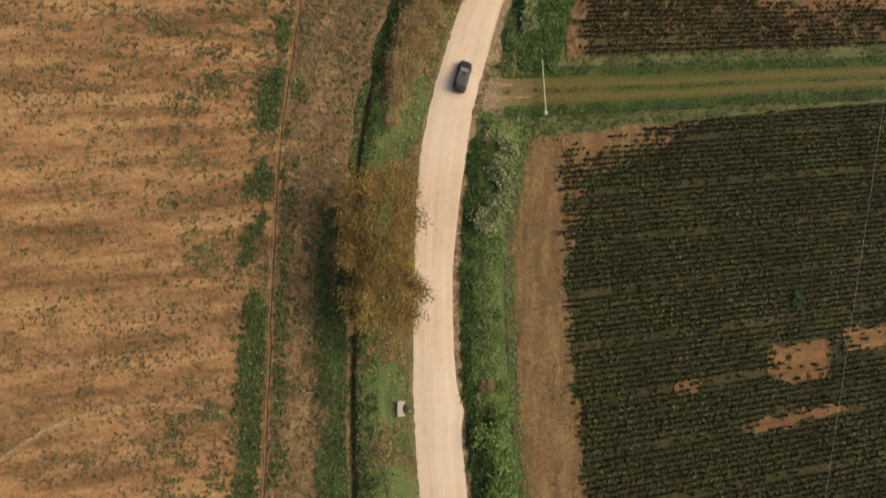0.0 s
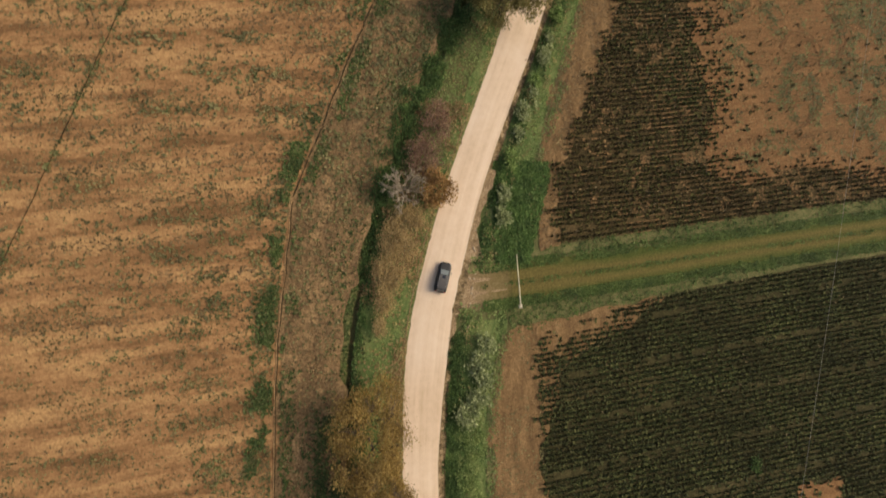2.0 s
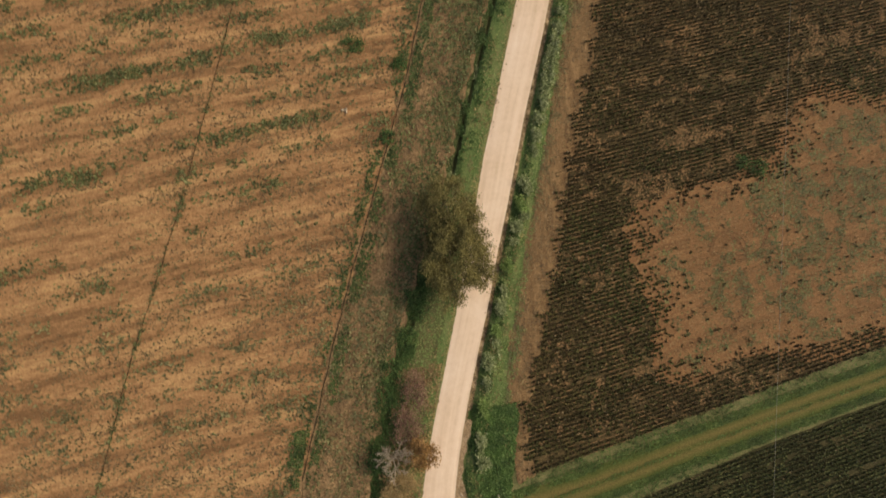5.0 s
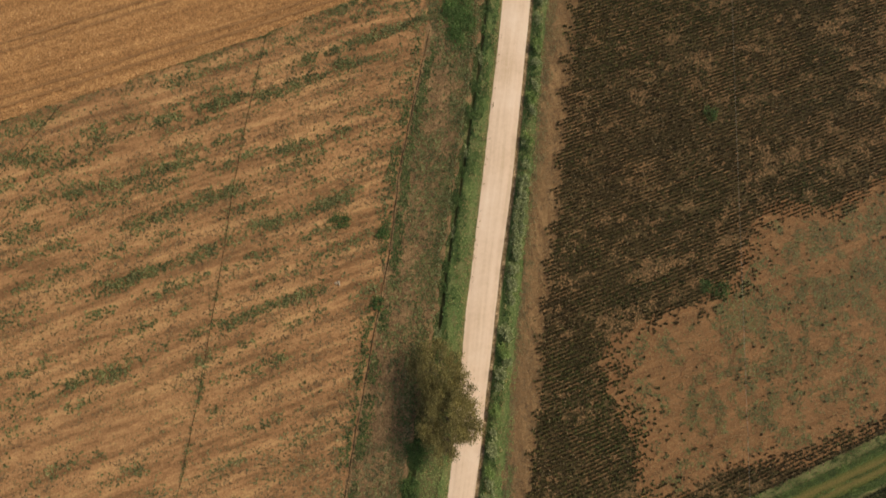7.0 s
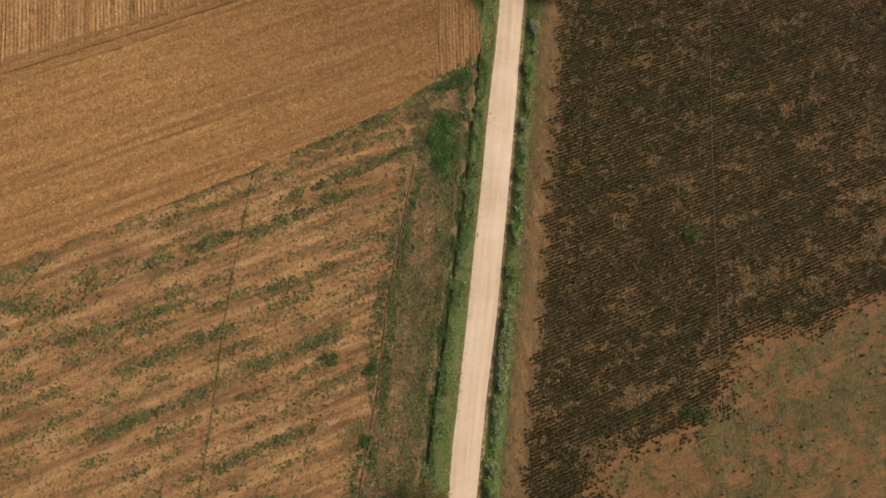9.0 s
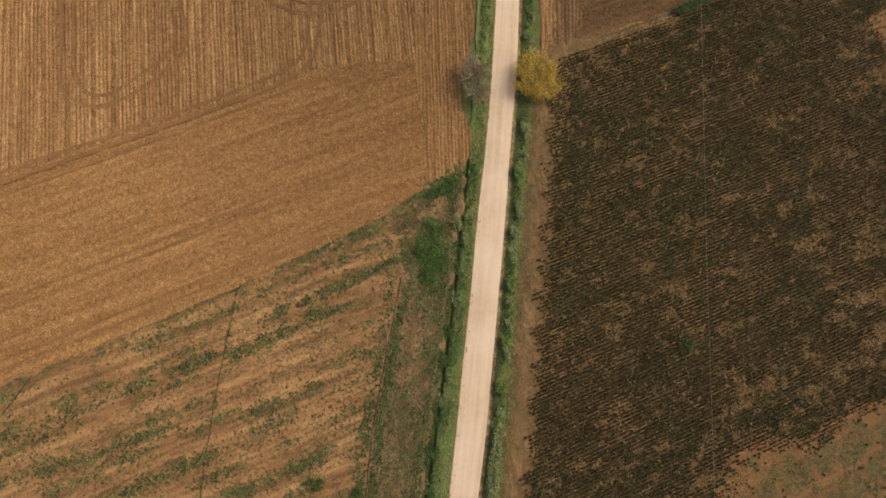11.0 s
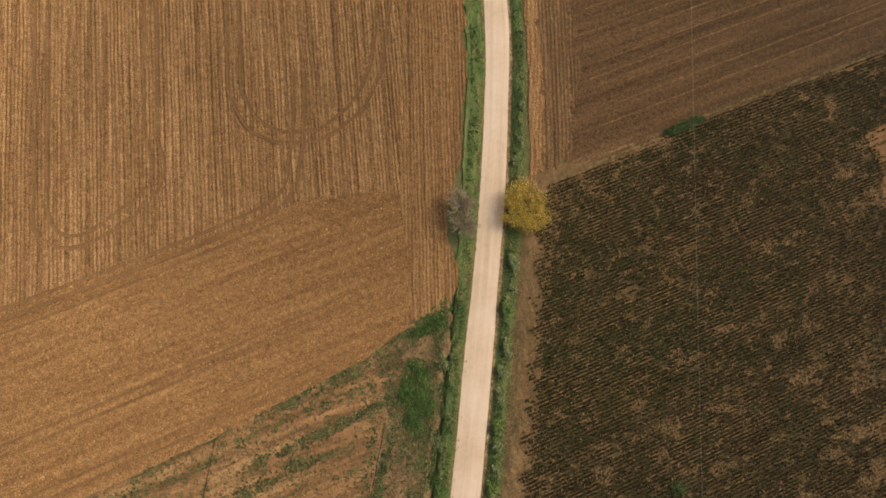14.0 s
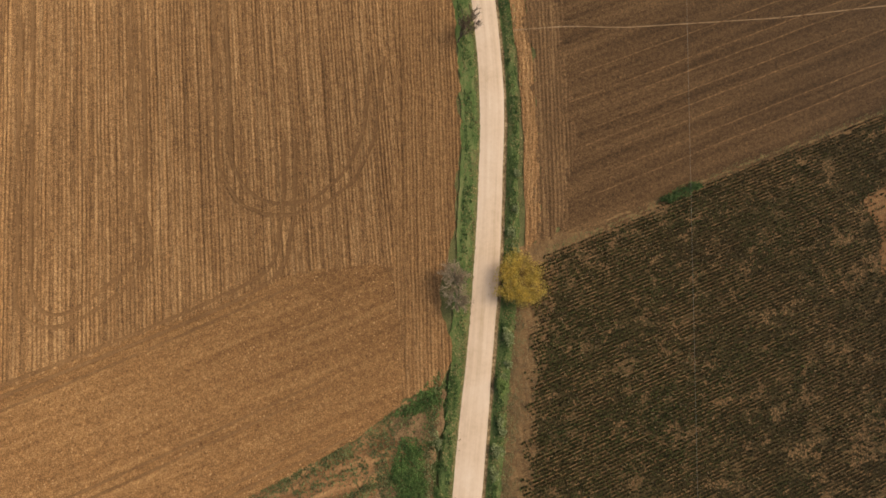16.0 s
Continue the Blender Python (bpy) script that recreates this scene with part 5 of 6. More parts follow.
gx, gy, gd = along_road(40000, -30, 285, -10.5, -2.4)
k = (rng.random(len(gx)) < np.clip((fbm(gx, gy, 5, 91) - 0.30) * 5 + 1.0 * (gy > 183) + 0.3 * np.exp(-((gy - 24) / 9) ** 2), 0.10, 1)) & (gd > -LEFT_DITCH(np.clip(gy, -60, 186)) + 0.35) & ((gd > -7.9) | (gy < 192)) & (gd < -half_w(gy) - 0.05)
gx, gy = gx[k], gy[k]
n = len(gx)
tufts("verge_grass", gx, gy, rng.uniform(0.12, 0.28, n), rng.uniform(0.05, 0.2, n), 3, 0.44, M_GRASS, "green grass on the road verge", "grass")
gx, gy, gd = along_road(40000, -30, 285, 2.9, 11)
lim = verge_lim(gy) + 1.4 * (fbm(gx, gy, 3.0, 97) - 0.5)
k = (gd > half_e(gy) + 0.85 + 0.22 * vnoise(gy, 0 * gy + 1, 2.5, 44)) & (gd < lim) & ~near_track(gx, gy, 2.2) & (rng.random(len(gx)) < np.clip((fbm(gx, gy, 4, 95) - 0.28) * 6, 0.1, 1))
gx, gy = gx[k], gy[k]
n = len(gx)
tufts("verge_grass", gx, gy, rng.uniform(0.12, 0.31, n), rng.uniform(0.06, 0.28, n), 3, 0.44, M_GRASS, "lush green grass and herbs in the ditch", "grass")
gy = np.where(rng.random(3400) < 0.75, rng.uniform(-28, 29, 3400), rng.uniform(43, 66, 3400))
gx = road_x(gy) + verge_lim(gy) + 0.2 + np.abs(rng.normal(size=3400)) * 0.7 - 0.5
k = rng.random(3400) < np.clip((fbm(gx, gy, 2.0, 441) - 0.25) * 4, 0.1, 1)
n = k.sum()
for pick, m, text in ((np.arange(n) % 2 == 0, M_GRASS, "green grass creeping out over the headland"), (np.arange(n) % 2 == 1, M_WEED_SOFT, "olive grass at the edge of the headland")):
    tufts("headland_grass", gx[k][pick], gy[k][pick], rng.uniform(0.14, 0.32, pick.sum()), rng.uniform(0.06, 0.3, pick.sum()), 4, 0.34, m, text, "grass", 0.1, True)
# grass each side of the farm track and in its corner
u = rng.uniform(2, 175, 26000)
v = np.where(rng.random(26000) < 0.42, rng.uniform(2.0, 3.5, 26000), np.where(rng.random(26000) < 0.9, rng.uniform(-3.5, -2.0, 26000), rng.uniform(-0.35, 0.35, 26000)))
k = rng.random(26000) < np.clip((vnoise(u, v * 2, 4, 3) - 0.1) * 2.2, 0, 1)
gx, gy = T0.x + tdir.x * u[k] + tn.x * v[k], T0.y + tdir.y * u[k] + tn.y * v[k]
n = len(gx)
tufts("track_grass", gx, gy, rng.uniform(0.14, 0.34, n), rng.uniform(0.08, 0.3, n), 4, 0.36, M_TRACKGRASS, "green grass edging the farm track", "grass", 0.05, True)
u, v = rng.uniform(24, 33, 4200), rng.uniform(37.5, 53, 4200)
k = (u < road_x(v) + 13) & (u > road_x(v) + 3.5) & ~near_track(u, v, 2.6)
tufts("corner_grass", u[k], v[k], rng.uniform(0.2, 0.45, k.sum()), rng.uniform(0.2, 0.6, k.sum()), 5, 0.34, M_BRAMBLE, "tall green grass in the corner by the track", "grass")
gx, gy, gd = along_road(9000, -30, 62, -11, -3.2)
k = rng.random(9000) < np.clip((fbm(gx, gy, 4, 115) - 0.42) * 6, 0, 1) * np.where((gy > 14) & (gy < 32), 0.25, 1)
n = k.sum()
tufts("dry_grass", gx[k], gy[k], rng.uniform(0.2, 0.42, n), rng.uniform(0.1, 0.4, n), 6, 0.22, M_STRAW, "dry tan grass on the road verge", "dry grass")
gx, gy, gd = along_road(2600, 2, 27, -5.0, -2.6)
k = (gd < -half_w(gy) - 0.1) & (rng.random(2600) < np.clip((gd + 5.6) / 2.4, 0, 1) * np.clip((fbm(gx, gy, 4, 117) - 0.3) * 4, 0.1, 1))
n = k.sum()
tufts("dry_grass", gx[k], gy[k], rng.uniform(0.14, 0.32, n), rng.uniform(0.1, 0.35, n), 4, 0.3, M_STRAW, "dry tan grass at the edge of the road", "dry grass")
gy = rng.uniform(40, 285, 5200)
gx = road_x(gy) + np.where(rng.random(5200) < 0.5, rng.uniform(3.1, 8.5, 5200), -rng.uniform(3.1, 8.0, 5200))
k = ~near_track(gx, gy, 3.5) & (rng.random(5200) < np.clip((fbm(gx, gy * 0.4, 2.5, 217) - 0.38) * 5, 0.05, 1))
n = k.sum()
tufts("dry_grass", gx[k], gy[k], rng.uniform(0.12, 0.3, n), rng.uniform(0.25, 0.55, n), 4, 0.25, M_STRAW, "pale dry grass heads among the verge grass", "dry grass", 0.1)
gx, gy = scatter(ROUGH, 4.0, lambda x, y: np.where(y > -30, np.clip((fbm((x - line1_x(y)), y * 0.2, 1.6, 223) - 0.40) * 5, 0.02, 0.8), 0))
n = len(gx)
tufts("dry_grass", gx, gy, rng.uniform(0.12, 0.3, n), rng.uniform(0.08, 0.3, n), 4, 0.25, M_STRAW, "pale dry grass in the rough pasture", "dry grass", 0.2, True)
gy = rng.uniform(-28, 285, 9000)
gx = road_x(gy) + np.where(rng.random(9000) < 0.5, -half_w(gy) - 0.3 - 3.4 * rng.random(9000) ** 1.6, half_e(gy) + 1.4 + 3.4 * rng.random(9000))
k = ~near_track(gx, gy, 3.5) & (rng.random(9000) < np.clip((fbm(gx, gy * 0.35, 1.6, 301) - 0.46) * 7, 0, 1))
n = k.sum()
tufts("verge_grass", gx[k], gy[k], rng.uniform(0.16, 0.34, n), rng.uniform(0.2, 0.5, n), 4, 0.36, M_FRINGE, "yellowing grass in patches on the verge", "grass", 0.06)
gy = rng.uniform(-28, 285, 11000)
west = rng.random(11000) < 0.5
gx = road_x(gy) + np.where(west, -np.where(gy < 188, LEFT_DITCH(np.clip(gy, -60, 186)) - 0.5, 6.6) + 2.2 * rng.random(11000) ** 1.7, half_e(gy) + 1.4 + 2.2 * rng.random(11000))
k = ~near_track(gx, gy, 3.5) & (rng.random(11000) < np.clip((fbm(gx, gy * 0.35, 1.6, 303) - 0.38) * 7, 0, 1))
n = k.sum()
tufts("verge_grass", gx[k], gy[k], rng.uniform(0.2, 0.42, n), rng.uniform(0.3, 0.6, n), 4, 0.36, M_DKSHRUB, "dark green herbs among the verge grass", "grass", 0.06)
gy = rng.uniform(-28, 285, 5200)
gx = road_x(gy) - half_w(gy) - np.abs(rng.normal(size=5200)) * 0.35 - 0.02
n = len(gx)
tufts("dry_grass", gx, gy, rng.uniform(0.12, 0.28, n), rng.uniform(0.04, 0.2, n), 4, 0.3, M_FRINGE, "trodden yellowish grass at the road's edge", "dry grass", 0.06)
gy = rng.uniform(95, 182, 2600)
gx = road_x(gy) - LEFT_DITCH(gy) - 2.0 + rng.normal(size=2600) * 0.55
k = rng.random(2600) < np.clip((fbm(gx, gy, 3, 57) - 0.3) * 4, 0.05, 0.9)
n = k.sum()
tufts("seed_heads", gx[k], gy[k], rng.uniform(0.12, 0.26, n), rng.uniform(0.5, 0.8, n), 5, 0.3, M_SHRUB, "pale seed heads standing along the ditch", "weeds", 0.15)
# rank grass in and beside the ditch west of the road
gy = np.where(rng.random(21000) < 0.2, rng.uniform(-30, 60, 21000), rng.uniform(60, 180, 21000))
gx = road_x(gy) - LEFT_DITCH(gy) + np.where(gy < 30, rng.normal(size=21000) * 1.5 - 0.9, 0.3 - np.abs(rng.normal(size=21000)) * 3.0)
k = (np.abs(gx - road_x(gy) + LEFT_DITCH(gy)) > 0.4) & (rng.random(21000) < np.clip((fbm(gx, gy, 3, 55) - 0.22) * 5, 0.15, 1))
n = k.sum()
tufts("ditch_grass", gx[k], gy[k], rng.uniform(0.18, 0.42, n), rng.uniform(0.15, 0.5, n), 4, 0.33, M_DITCH, "dark rank grass in the ditch and on its banks", "grass")
gy = rng.uniform(-30, 17, 9000)
gx = road_x(gy) - LEFT_DITCH(gy) - 0.9 - np.abs(rng.normal(size=9000)) * 1.7
k = rng.random(9000) < np.clip((fbm(gx, gy * 0.3, 2.5, 155) - 0.36) * 6, 0.08, 1)
n = k.sum()
tufts("ditch_grass", gx[k], gy[k], rng.uniform(0.18, 0.42, n), rng.uniform(0.1, 0.4, n), 4, 0.36, M_DITCH, "dark green grass on the field side of the ditch", "grass", 0.18, True)
for poly, q in (([(24, 27), (30.5, 27.8), (38.5, 30), (51.8, 33), (82.3, 38), (190, 51.4), (190, 52.8), (83, 40.5), (40, 34.2), (24, 32)], 7.0), ([(30, 38.4), (83, 45.0), (190, 58.6), (190, 61), (83.6, 47.4), (52.6, 43.2), (32.3, 40.4)], 7.0)):
    gx, gy = scatter(poly, q, lambda x, y: np.clip((fbm(x, y, 3, 65) - 0.25) * 4, 0.1, 1))
    n = len(gx)
    tufts("track_grass", gx, gy, rng.uniform(0.15, 0.36, n), rng.uniform(0.1, 0.35, n), 4, 0.34, M_TRACKGRASS, "green grass between the crop and the farm track", "grass", 0.02)
# dry grass on the headlands and along the ploughed edge
gx, gy = scatter(HEAD_N, 8.0, lambda x, y: np.clip((fbm(x, y, 3, 17) - 0.3) * 2.5, 0, 0.8))
n = len(gx)
tufts("dead_stalks", gx, gy, rng.uniform(0.15, 0.4, n), rng.uniform(0.05, 0.25, n), 5, 0.24, M_DEAD, "grey-brown dead growth on the headland", "dead grass", 0.06, True)
gx, gy = scatter(HEAD_N, 7.0, lambda x, y: np.clip((fbm(x, y, 3.5, 18) + 0.25 * np.clip((9.5 - x + road_x(y)) / 3, -1, 1) - 0.42) * 3.5, 0, 0.9))
n = len(gx)
tufts("headland_weed", gx, gy, rng.uniform(0.14, 0.34, n), rng.uniform(0.05, 0.25, n), 4, 0.34, M_WEED_GREY, "dusty olive weeds on the headland", "weeds", 0.06, True)
gx, gy = scatter(HEAD_N, 10.0, lambda x, y: np.clip((10.6 - x + road_x(y) + 3.0 * (fbm(x, y, 2.0, 431) - 0.5)) / 1.6, 0, 1) * np.clip((fbm(x, y, 2.0, 433) - 0.30) * 4, 0.1, 1) * (y > 50))
n = len(gx)
tufts("headland_weed", gx, gy, rng.uniform(0.14, 0.32, n), rng.uniform(0.05, 0.3, n), 4, 0.32, M_WEED_SOFT, "olive grass thinning out across the headland", "weeds", 0.12, True)
gx, gy = scatter(HEAD_W, 5.0, lambda x, y: np.where(y > -30, np.clip((fbm(x, y, 4, 118) - 0.44) * 4, 0, 0.8), 0))
n = len(gx)
tufts("headland_weed", gx, gy, rng.uniform(0.12, 0.28, n), rng.uniform(0.05, 0.2, n), 4, 0.34, M_WEED_SOFT, "thin olive weeds on the tan headland", "weeds", 0.06, True)
for poly, q in ((HEAD_W, 3.0), (HEAD_N, 3.0)):
    gx, gy = scatter(poly, q, lambda x, y: np.where(y > -30, np.clip((fbm(x, y, 2.5, 15) - 0.42) * 2.5, 0, 0.6), 0))
    n = len(gx)
    tufts("dry_grass", gx, gy, rng.uniform(0.15, 0.4, n), rng.uniform(0.06, 0.3, n), 5, 0.15, M_STRAW, "dry straw-coloured grass on the headland", "dry grass", 0.06, True)
EDGE = [(-75, 152.5), (-46.4, 156.5), (-23.6, 160), (7, 165.8), (26.8, 170.2), (40.7, 173.5), (52, 178), (62, 180)]
t = rng.random(5200)
ex = -75 + 137 * t
ey = np.interp(ex, [p[0] for p in EDGE], [p[1] for p in EDGE]) - np.abs(rng.normal(size=5200)) * 2.2 + 0.2
k = rng.random(5200) < np.clip((fbm(ex, ey, 4, 3) - 0.42) * 4 + 0.25 * (ex > 20), 0, 0.8)
tufts("field_edge_grass", ex[k], ey[k], rng.uniform(0.15, 0.4, k.sum()), rng.uniform(0.1, 0.35, k.sum()), 5, 0.18, M_WEED, "weedy grass along the edge of the ploughed field", "grass", 0.08, True)
ex = rng.uniform(92, 200, 1500)
ey = np.interp(ex, [93, 111, 123, 144.5, 160.9, 190.9, 215], [202.6, 205.3, 207.8, 211.6, 213.2, 217.2, 220]) + rng.normal(size=1500) * 0.5
tufts("field_edge_grass", ex, ey, rng.uniform(0.15, 0.35, 1500), rng.uniform(0.1, 0.3, 1500), 5, 0.18, M_WEED, "weedy grass between the crop and the ploughed field", "grass", 0.06, True)
# weeds on the bare crop land
WEEDY = [(115, 94.5, 9, 2.6), (131, 96, 10, 3), (98.9, 72.7, 4, 3), (79, 67, 6, 5), (90.3, 83.5, 3.6, 4.6), (119, 83, 13, 4.5), (91.6, 63.6, 4, 2.4), (107, 69, 7, 3), (92.9, 91.0, 3, 2.4), (101, 83.5, 8, 3.6), (95.5, 71.2, 6, 2.4), (130, 76, 9, 5)]


def weedy(x, y):
    w = 0.2 + 0.14 * np.clip((x - 78) / 20, 0, 1)
    for cx, cy, a, b in WEEDY:
        e = x - cx
        w = w + np.exp(-(e / a) ** 2 - ((y - cy - 0.13 * e) / b) ** 2)
    return np.clip((0.7 * w + 2.4 * (fbm(x, y, 2.2, 33) - 0.5) - 0.20) * 1.9, 0.02, 1)


wx, wy = scatter(BARE[4], 14.0, weedy)
n = len(wx)
tufts("field_weed", wx, wy, 0.12 + 0.32 * rng.random(n) ** 1.5, rng.uniform(0.04, 0.2, n), 4, 0.4, M_WEED_BARE, "grey-green weeds on bare crop land", "weeds", 0.16, True)

# ---- trees ----
tree("autumn_tree", 5.2, 14.6, 8.5, 5.2, 6.8, M_LEAF_BROWN, M_BARK, 330, 46, 0.22, "broad tree with thinning brown autumn leaves", stems=2)
tree("autumn_tree", 6.0, 6.2, 7.5, 4.8, 4.8, M_LEAF_BROWN, M_BARK, 210, 46, 0.22, "smaller tree with brown autumn leaves by the road", stems=1)
tree("broadleaf_tree", 25.6, 79.2, 10.0, 6.4, 6.8, M_LEAF_OLIVE, M_BARK, 360, 64, 0.27, "large tree with olive green and yellowing leaves", stems=2, hollow=0.4)
tree("broadleaf_tree", 25.6, 87.6, 8.5, 5.3, 5.6, M_LEAF_OLIVE, M_BARK, 170, 60, 0.28, "tree with thinner olive leaves beside the road", stems=1)
tree("yellow_tree", 83.5, 197.4, 4.0, 5.8, 6.8, M_LEAF_YELLOW, M_BARK, 420, 26, 0.24, "round tree in bright yellow autumn leaf", stems=1, hollow=0.3)
bare_tree("bare_tree", 69.3, 201.4, 6.0, 4.4, "leafless grey tree beside the gravel road", thick=1.9, boughs=15)
bare_tree("bare_tree", 68.6, 196.6, 5.0, 4.0, "smaller leafless grey tree beside the gravel road", thick=1.7, boughs=12)
bare_tree("bare_tree", 84.9, 257.0, 7.0, 3.8, "leafless dark tree leaning over the road", lean=(3.6, 2.8), thick=1.0, forks=3, boughs=13, material=M_BARK, twigs=M_DARKTWIG)
tree("orange_shrub", 14.4, 48.0, 4.2, 2.7, 2.6, M_LEAF_ORANGE, M_BARK, 60, 26, 0.30, "orange-brown small tree leaning over the road edge", lean=(0.8, 0))
bare_tree("bare_shrub", 10.2, 48.0, 5.2, 4.3, "pale tan leafless shrub above the ditch", thick=1.2, forks=3, boughs=13, twigs=M_PALEBARK)
shrub(13.3, 52.2, 2.4, 3.4, 3.0, M_LEAF_RED, 2600, 0.22, "russet shrub with fine reddish twigs", stems=16)
shrub(15.6, 58.2, 2.2, 3.6, 2.8, M_LEAF_RED, 1800, 0.22, "russet shrub with fine reddish twigs", stems=14)
M_THICKET = leafy("golden_dead_stalks", (0.26, 0.18, 0.078), (0.41, 0.29, 0.135), (0.55, 0.41, 0.215), 0.8, 0.2, patch=0.4)
for sx, sy, a, b in ((8.6, 40.5, 2.0, 2.6), (7.9, 36.2, 1.9, 2.4), (10.4, 43.6, 2.0, 2.2), (7.4, 32.2, 1.5, 2.2), (10.6, 39.8, 1.7, 2.2), (9.3, 35.6, 1.2, 2.0), (12.2, 44.0, 1.6, 1.8), (6.9, 28.6, 1.0, 1.6)):
    shrub(sx, sy, a, b, 2.0, M_THICKET, int(520 * a * b), 0.17, "golden tan thicket of dead stalks above the ditch", "thicket by the ditch", stems=16, bark=M_PALEBARK)
# pale shrubs in the roadside ditch
M_HERB = leafy("fresh_herb_leaves", (0.10, 0.165, 0.04), (0.18, 0.27, 0.075), (0.29, 0.37, 0.13), patch=0.5)
for k in range(22):
    sy = -24 + k * 2.35 + rng.uniform(-0.5, 0.5)
    if abs(sy - 34) < 5:
        continue
    sx = float(road_x(sy)) + 6.6 + rng.uniform(-0.7, 0.9) + (0.9 if sy > 18 else 0)
    low = -7 < sy < 15
    shrub(sx, sy, rng.uniform(1.3, 1.9), rng.uniform(1.3, 1.9), rng.uniform(0.4, 0.7) if low else rng.uniform(1.1, 1.9), M_GRASS if low else M_SHRUB if sy > 12 else M_HERB, int(rng.uniform(420, 620)), 0.24 if low else 0.36, "low green herb clump on the ditch bank" if low else "pale green leafy shrub in the roadside ditch", "bank herbs" if low else "ditch shrubs", stems=9, name="herb_clump" if low else "shrub")
# the herbs' dark green also stands for shrub shade along this strip
for k in range(26):
    sy = -26 + k * 2.1 + rng.uniform(-0.4, 0.4)
    if abs(sy - 34) < 4.5 or sy > 27:
        continue
    sx = float(road_x(sy)) + 4.2 + rng.uniform(-0.2, 0.3)
    shrub(sx, sy, 0.9, 1.2, 0.8, M_DKSHRUB, 420, 0.22, "herbs low in the ditch, dark green to stand for its shade", "ditch herbs", stems=7)
for k, (sy, off, m) in enumerate([(44.5, 6.2, 1), (48, 5.6, 1), (53, 5.0, 0), (61, 4.6, 1), (66, 4.8, 0), (70, 4.6, 1), (77, 4.6, 0), (84, 4.6, 1), (88, 4.7, 0), (92, 4.7, 1), (101, 4.9, 1), (104, 4.8, 1), (107, 5.0, 1), (109.5, 4.9, 1), (112, 4.9, 1), (114.5, 4.9, 1), (117, 5.0, 1), (119.5, 4.9, 1), (122, 5.0, 1), (131, 4.8, 0), (140, 4.7, 0), (152, 4.8, 0), (163, 4.9, 1), (176, 4.7, 0), (186, 5.2, 1)]):
    shrub(float(road_x(sy)) + off + 0.8, sy, rng.uniform(0.9, 1.3), rng.uniform(1.2, 1.7), rng.uniform(0.9, 1.4), M_SHRUB if m else M_HERB, 420, 0.34, "leafy shrub growing in the ditch beside the road" if m else "fresh green herbs in the ditch beside the road", "ditch shrubs", stems=8)
for k in range(14):
    sy = 96 + k * 6.1 + rng.uniform(-1.5, 1.5)
    shrub(float(road_x(sy)) - float(LEFT_DITCH(sy)) - rng.uniform(-0.2, 1.0), sy, 0.9, rng.uniform(1.2, 2.2), 0.9, M_DKSHRUB if k % 3 else M_SHRUB, 420, 0.24, "rank green growth on the far bank of the ditch", "ditch bank growth", stems=8)
# dark foliage colour here covers both rank growth and the trees' shade
for k in range(15):
    sy = 36 + k * 2.9 + rng.uniform(-0.6, 0.6)
    shrub(float(road_x(sy)) - float(LEFT_DITCH(sy)) + rng.uniform(-0.9, 0.5), sy, rng.uniform(1.6, 2.3), rng.uniform(1.6, 2.2), 1.0, M_DKSHRUB, 800, 0.26, "dense ditch growth, dark green partly for the shade of trees", "ditch bank growth", stems=9)
for k in range(30):
    sy = 58 + k * 5.6 + rng.uniform(-2, 2)
    if 99 < sy < 124:
        continue
    shrub(float(road_x(sy)) + rng.uniform(5.2, 6.8), sy, rng.uniform(0.6, 1.0), rng.uniform(0.9, 1.6), rng.uniform(0.7, 1.1), M_SHRUB, 260, 0.30, "small pale green bush among the ditch grass", "ditch shrubs", stems=7)
# dense low growth at the field corner
for poly in ([(49.6, 171.3), (44.2, 162.2), (45.6, 154.5), (50, 154), (53.2, 164.8), (53.8, 170)], [(48, 176), (54, 178.6), (61.5, 183), (63, 178), (60, 172), (57.6, 173.5), (57.6, 175.6), (52, 174.8)]):
    gx, gy = scatter(poly, 11.0, lambda x, y: np.clip((fbm(x, y, 2.6, 421) - 0.26) * 5, 0.1, 1))
    n = len(gx)
    tufts("bramble", gx, gy, rng.uniform(0.22, 0.45, n), rng.uniform(0.15, 0.6, n), 4, 0.42, M_BRAMBLE, "dense green bramble and nettles at the field corner", "brambles", 0.12)
# bramble patches
for sx, sy, a, b in ((48.0, 163.2, 2.6, 3.6), (47.4, 158.4, 2.0, 2.6), (50.6, 160.5, 1.8, 3.0), (51.4, 167.2, 1.6, 2.2), (57.4, 177.0, 2.4, 1.3), (53.4, 176.2, 2.0, 1.0)):
    shrub(sx, sy, a, b, 1.0, M_BRAMBLE, int(420 * a * b / 2), 0.28, "dense green bramble patch at the field corner", "bramble patches", stems=14)
for sx, sy, a, b in ((125.5, 207.9, 2.2, 1.2), (129.0, 208.6, 2.6, 1.4), (132.5, 209.3, 1.8, 1.0)):
    shrub(sx, sy, a, b, 1.2, M_DKSHRUB, 700, 0.3, "dark green bush on the boundary between two fields", "boundary bushes", stems=10)
for sx, sy, r in ((63.4, 6.6, 1.1), (100.5, 128.5, 1.8), (90, 89.5, 2.2), (87.0, 91.0, 1.5), (14.0, 122.0, 2.0), (21.5, 117.5, 1.5), (17.5, 103.5, 1.2)):
    shrub(sx, sy, r, r, 0.7, M_DKSHRUB, int(320 * r), 0.26, "low dark green weed clump standing in the field", "weed clumps", stems=9, category="weed clump")

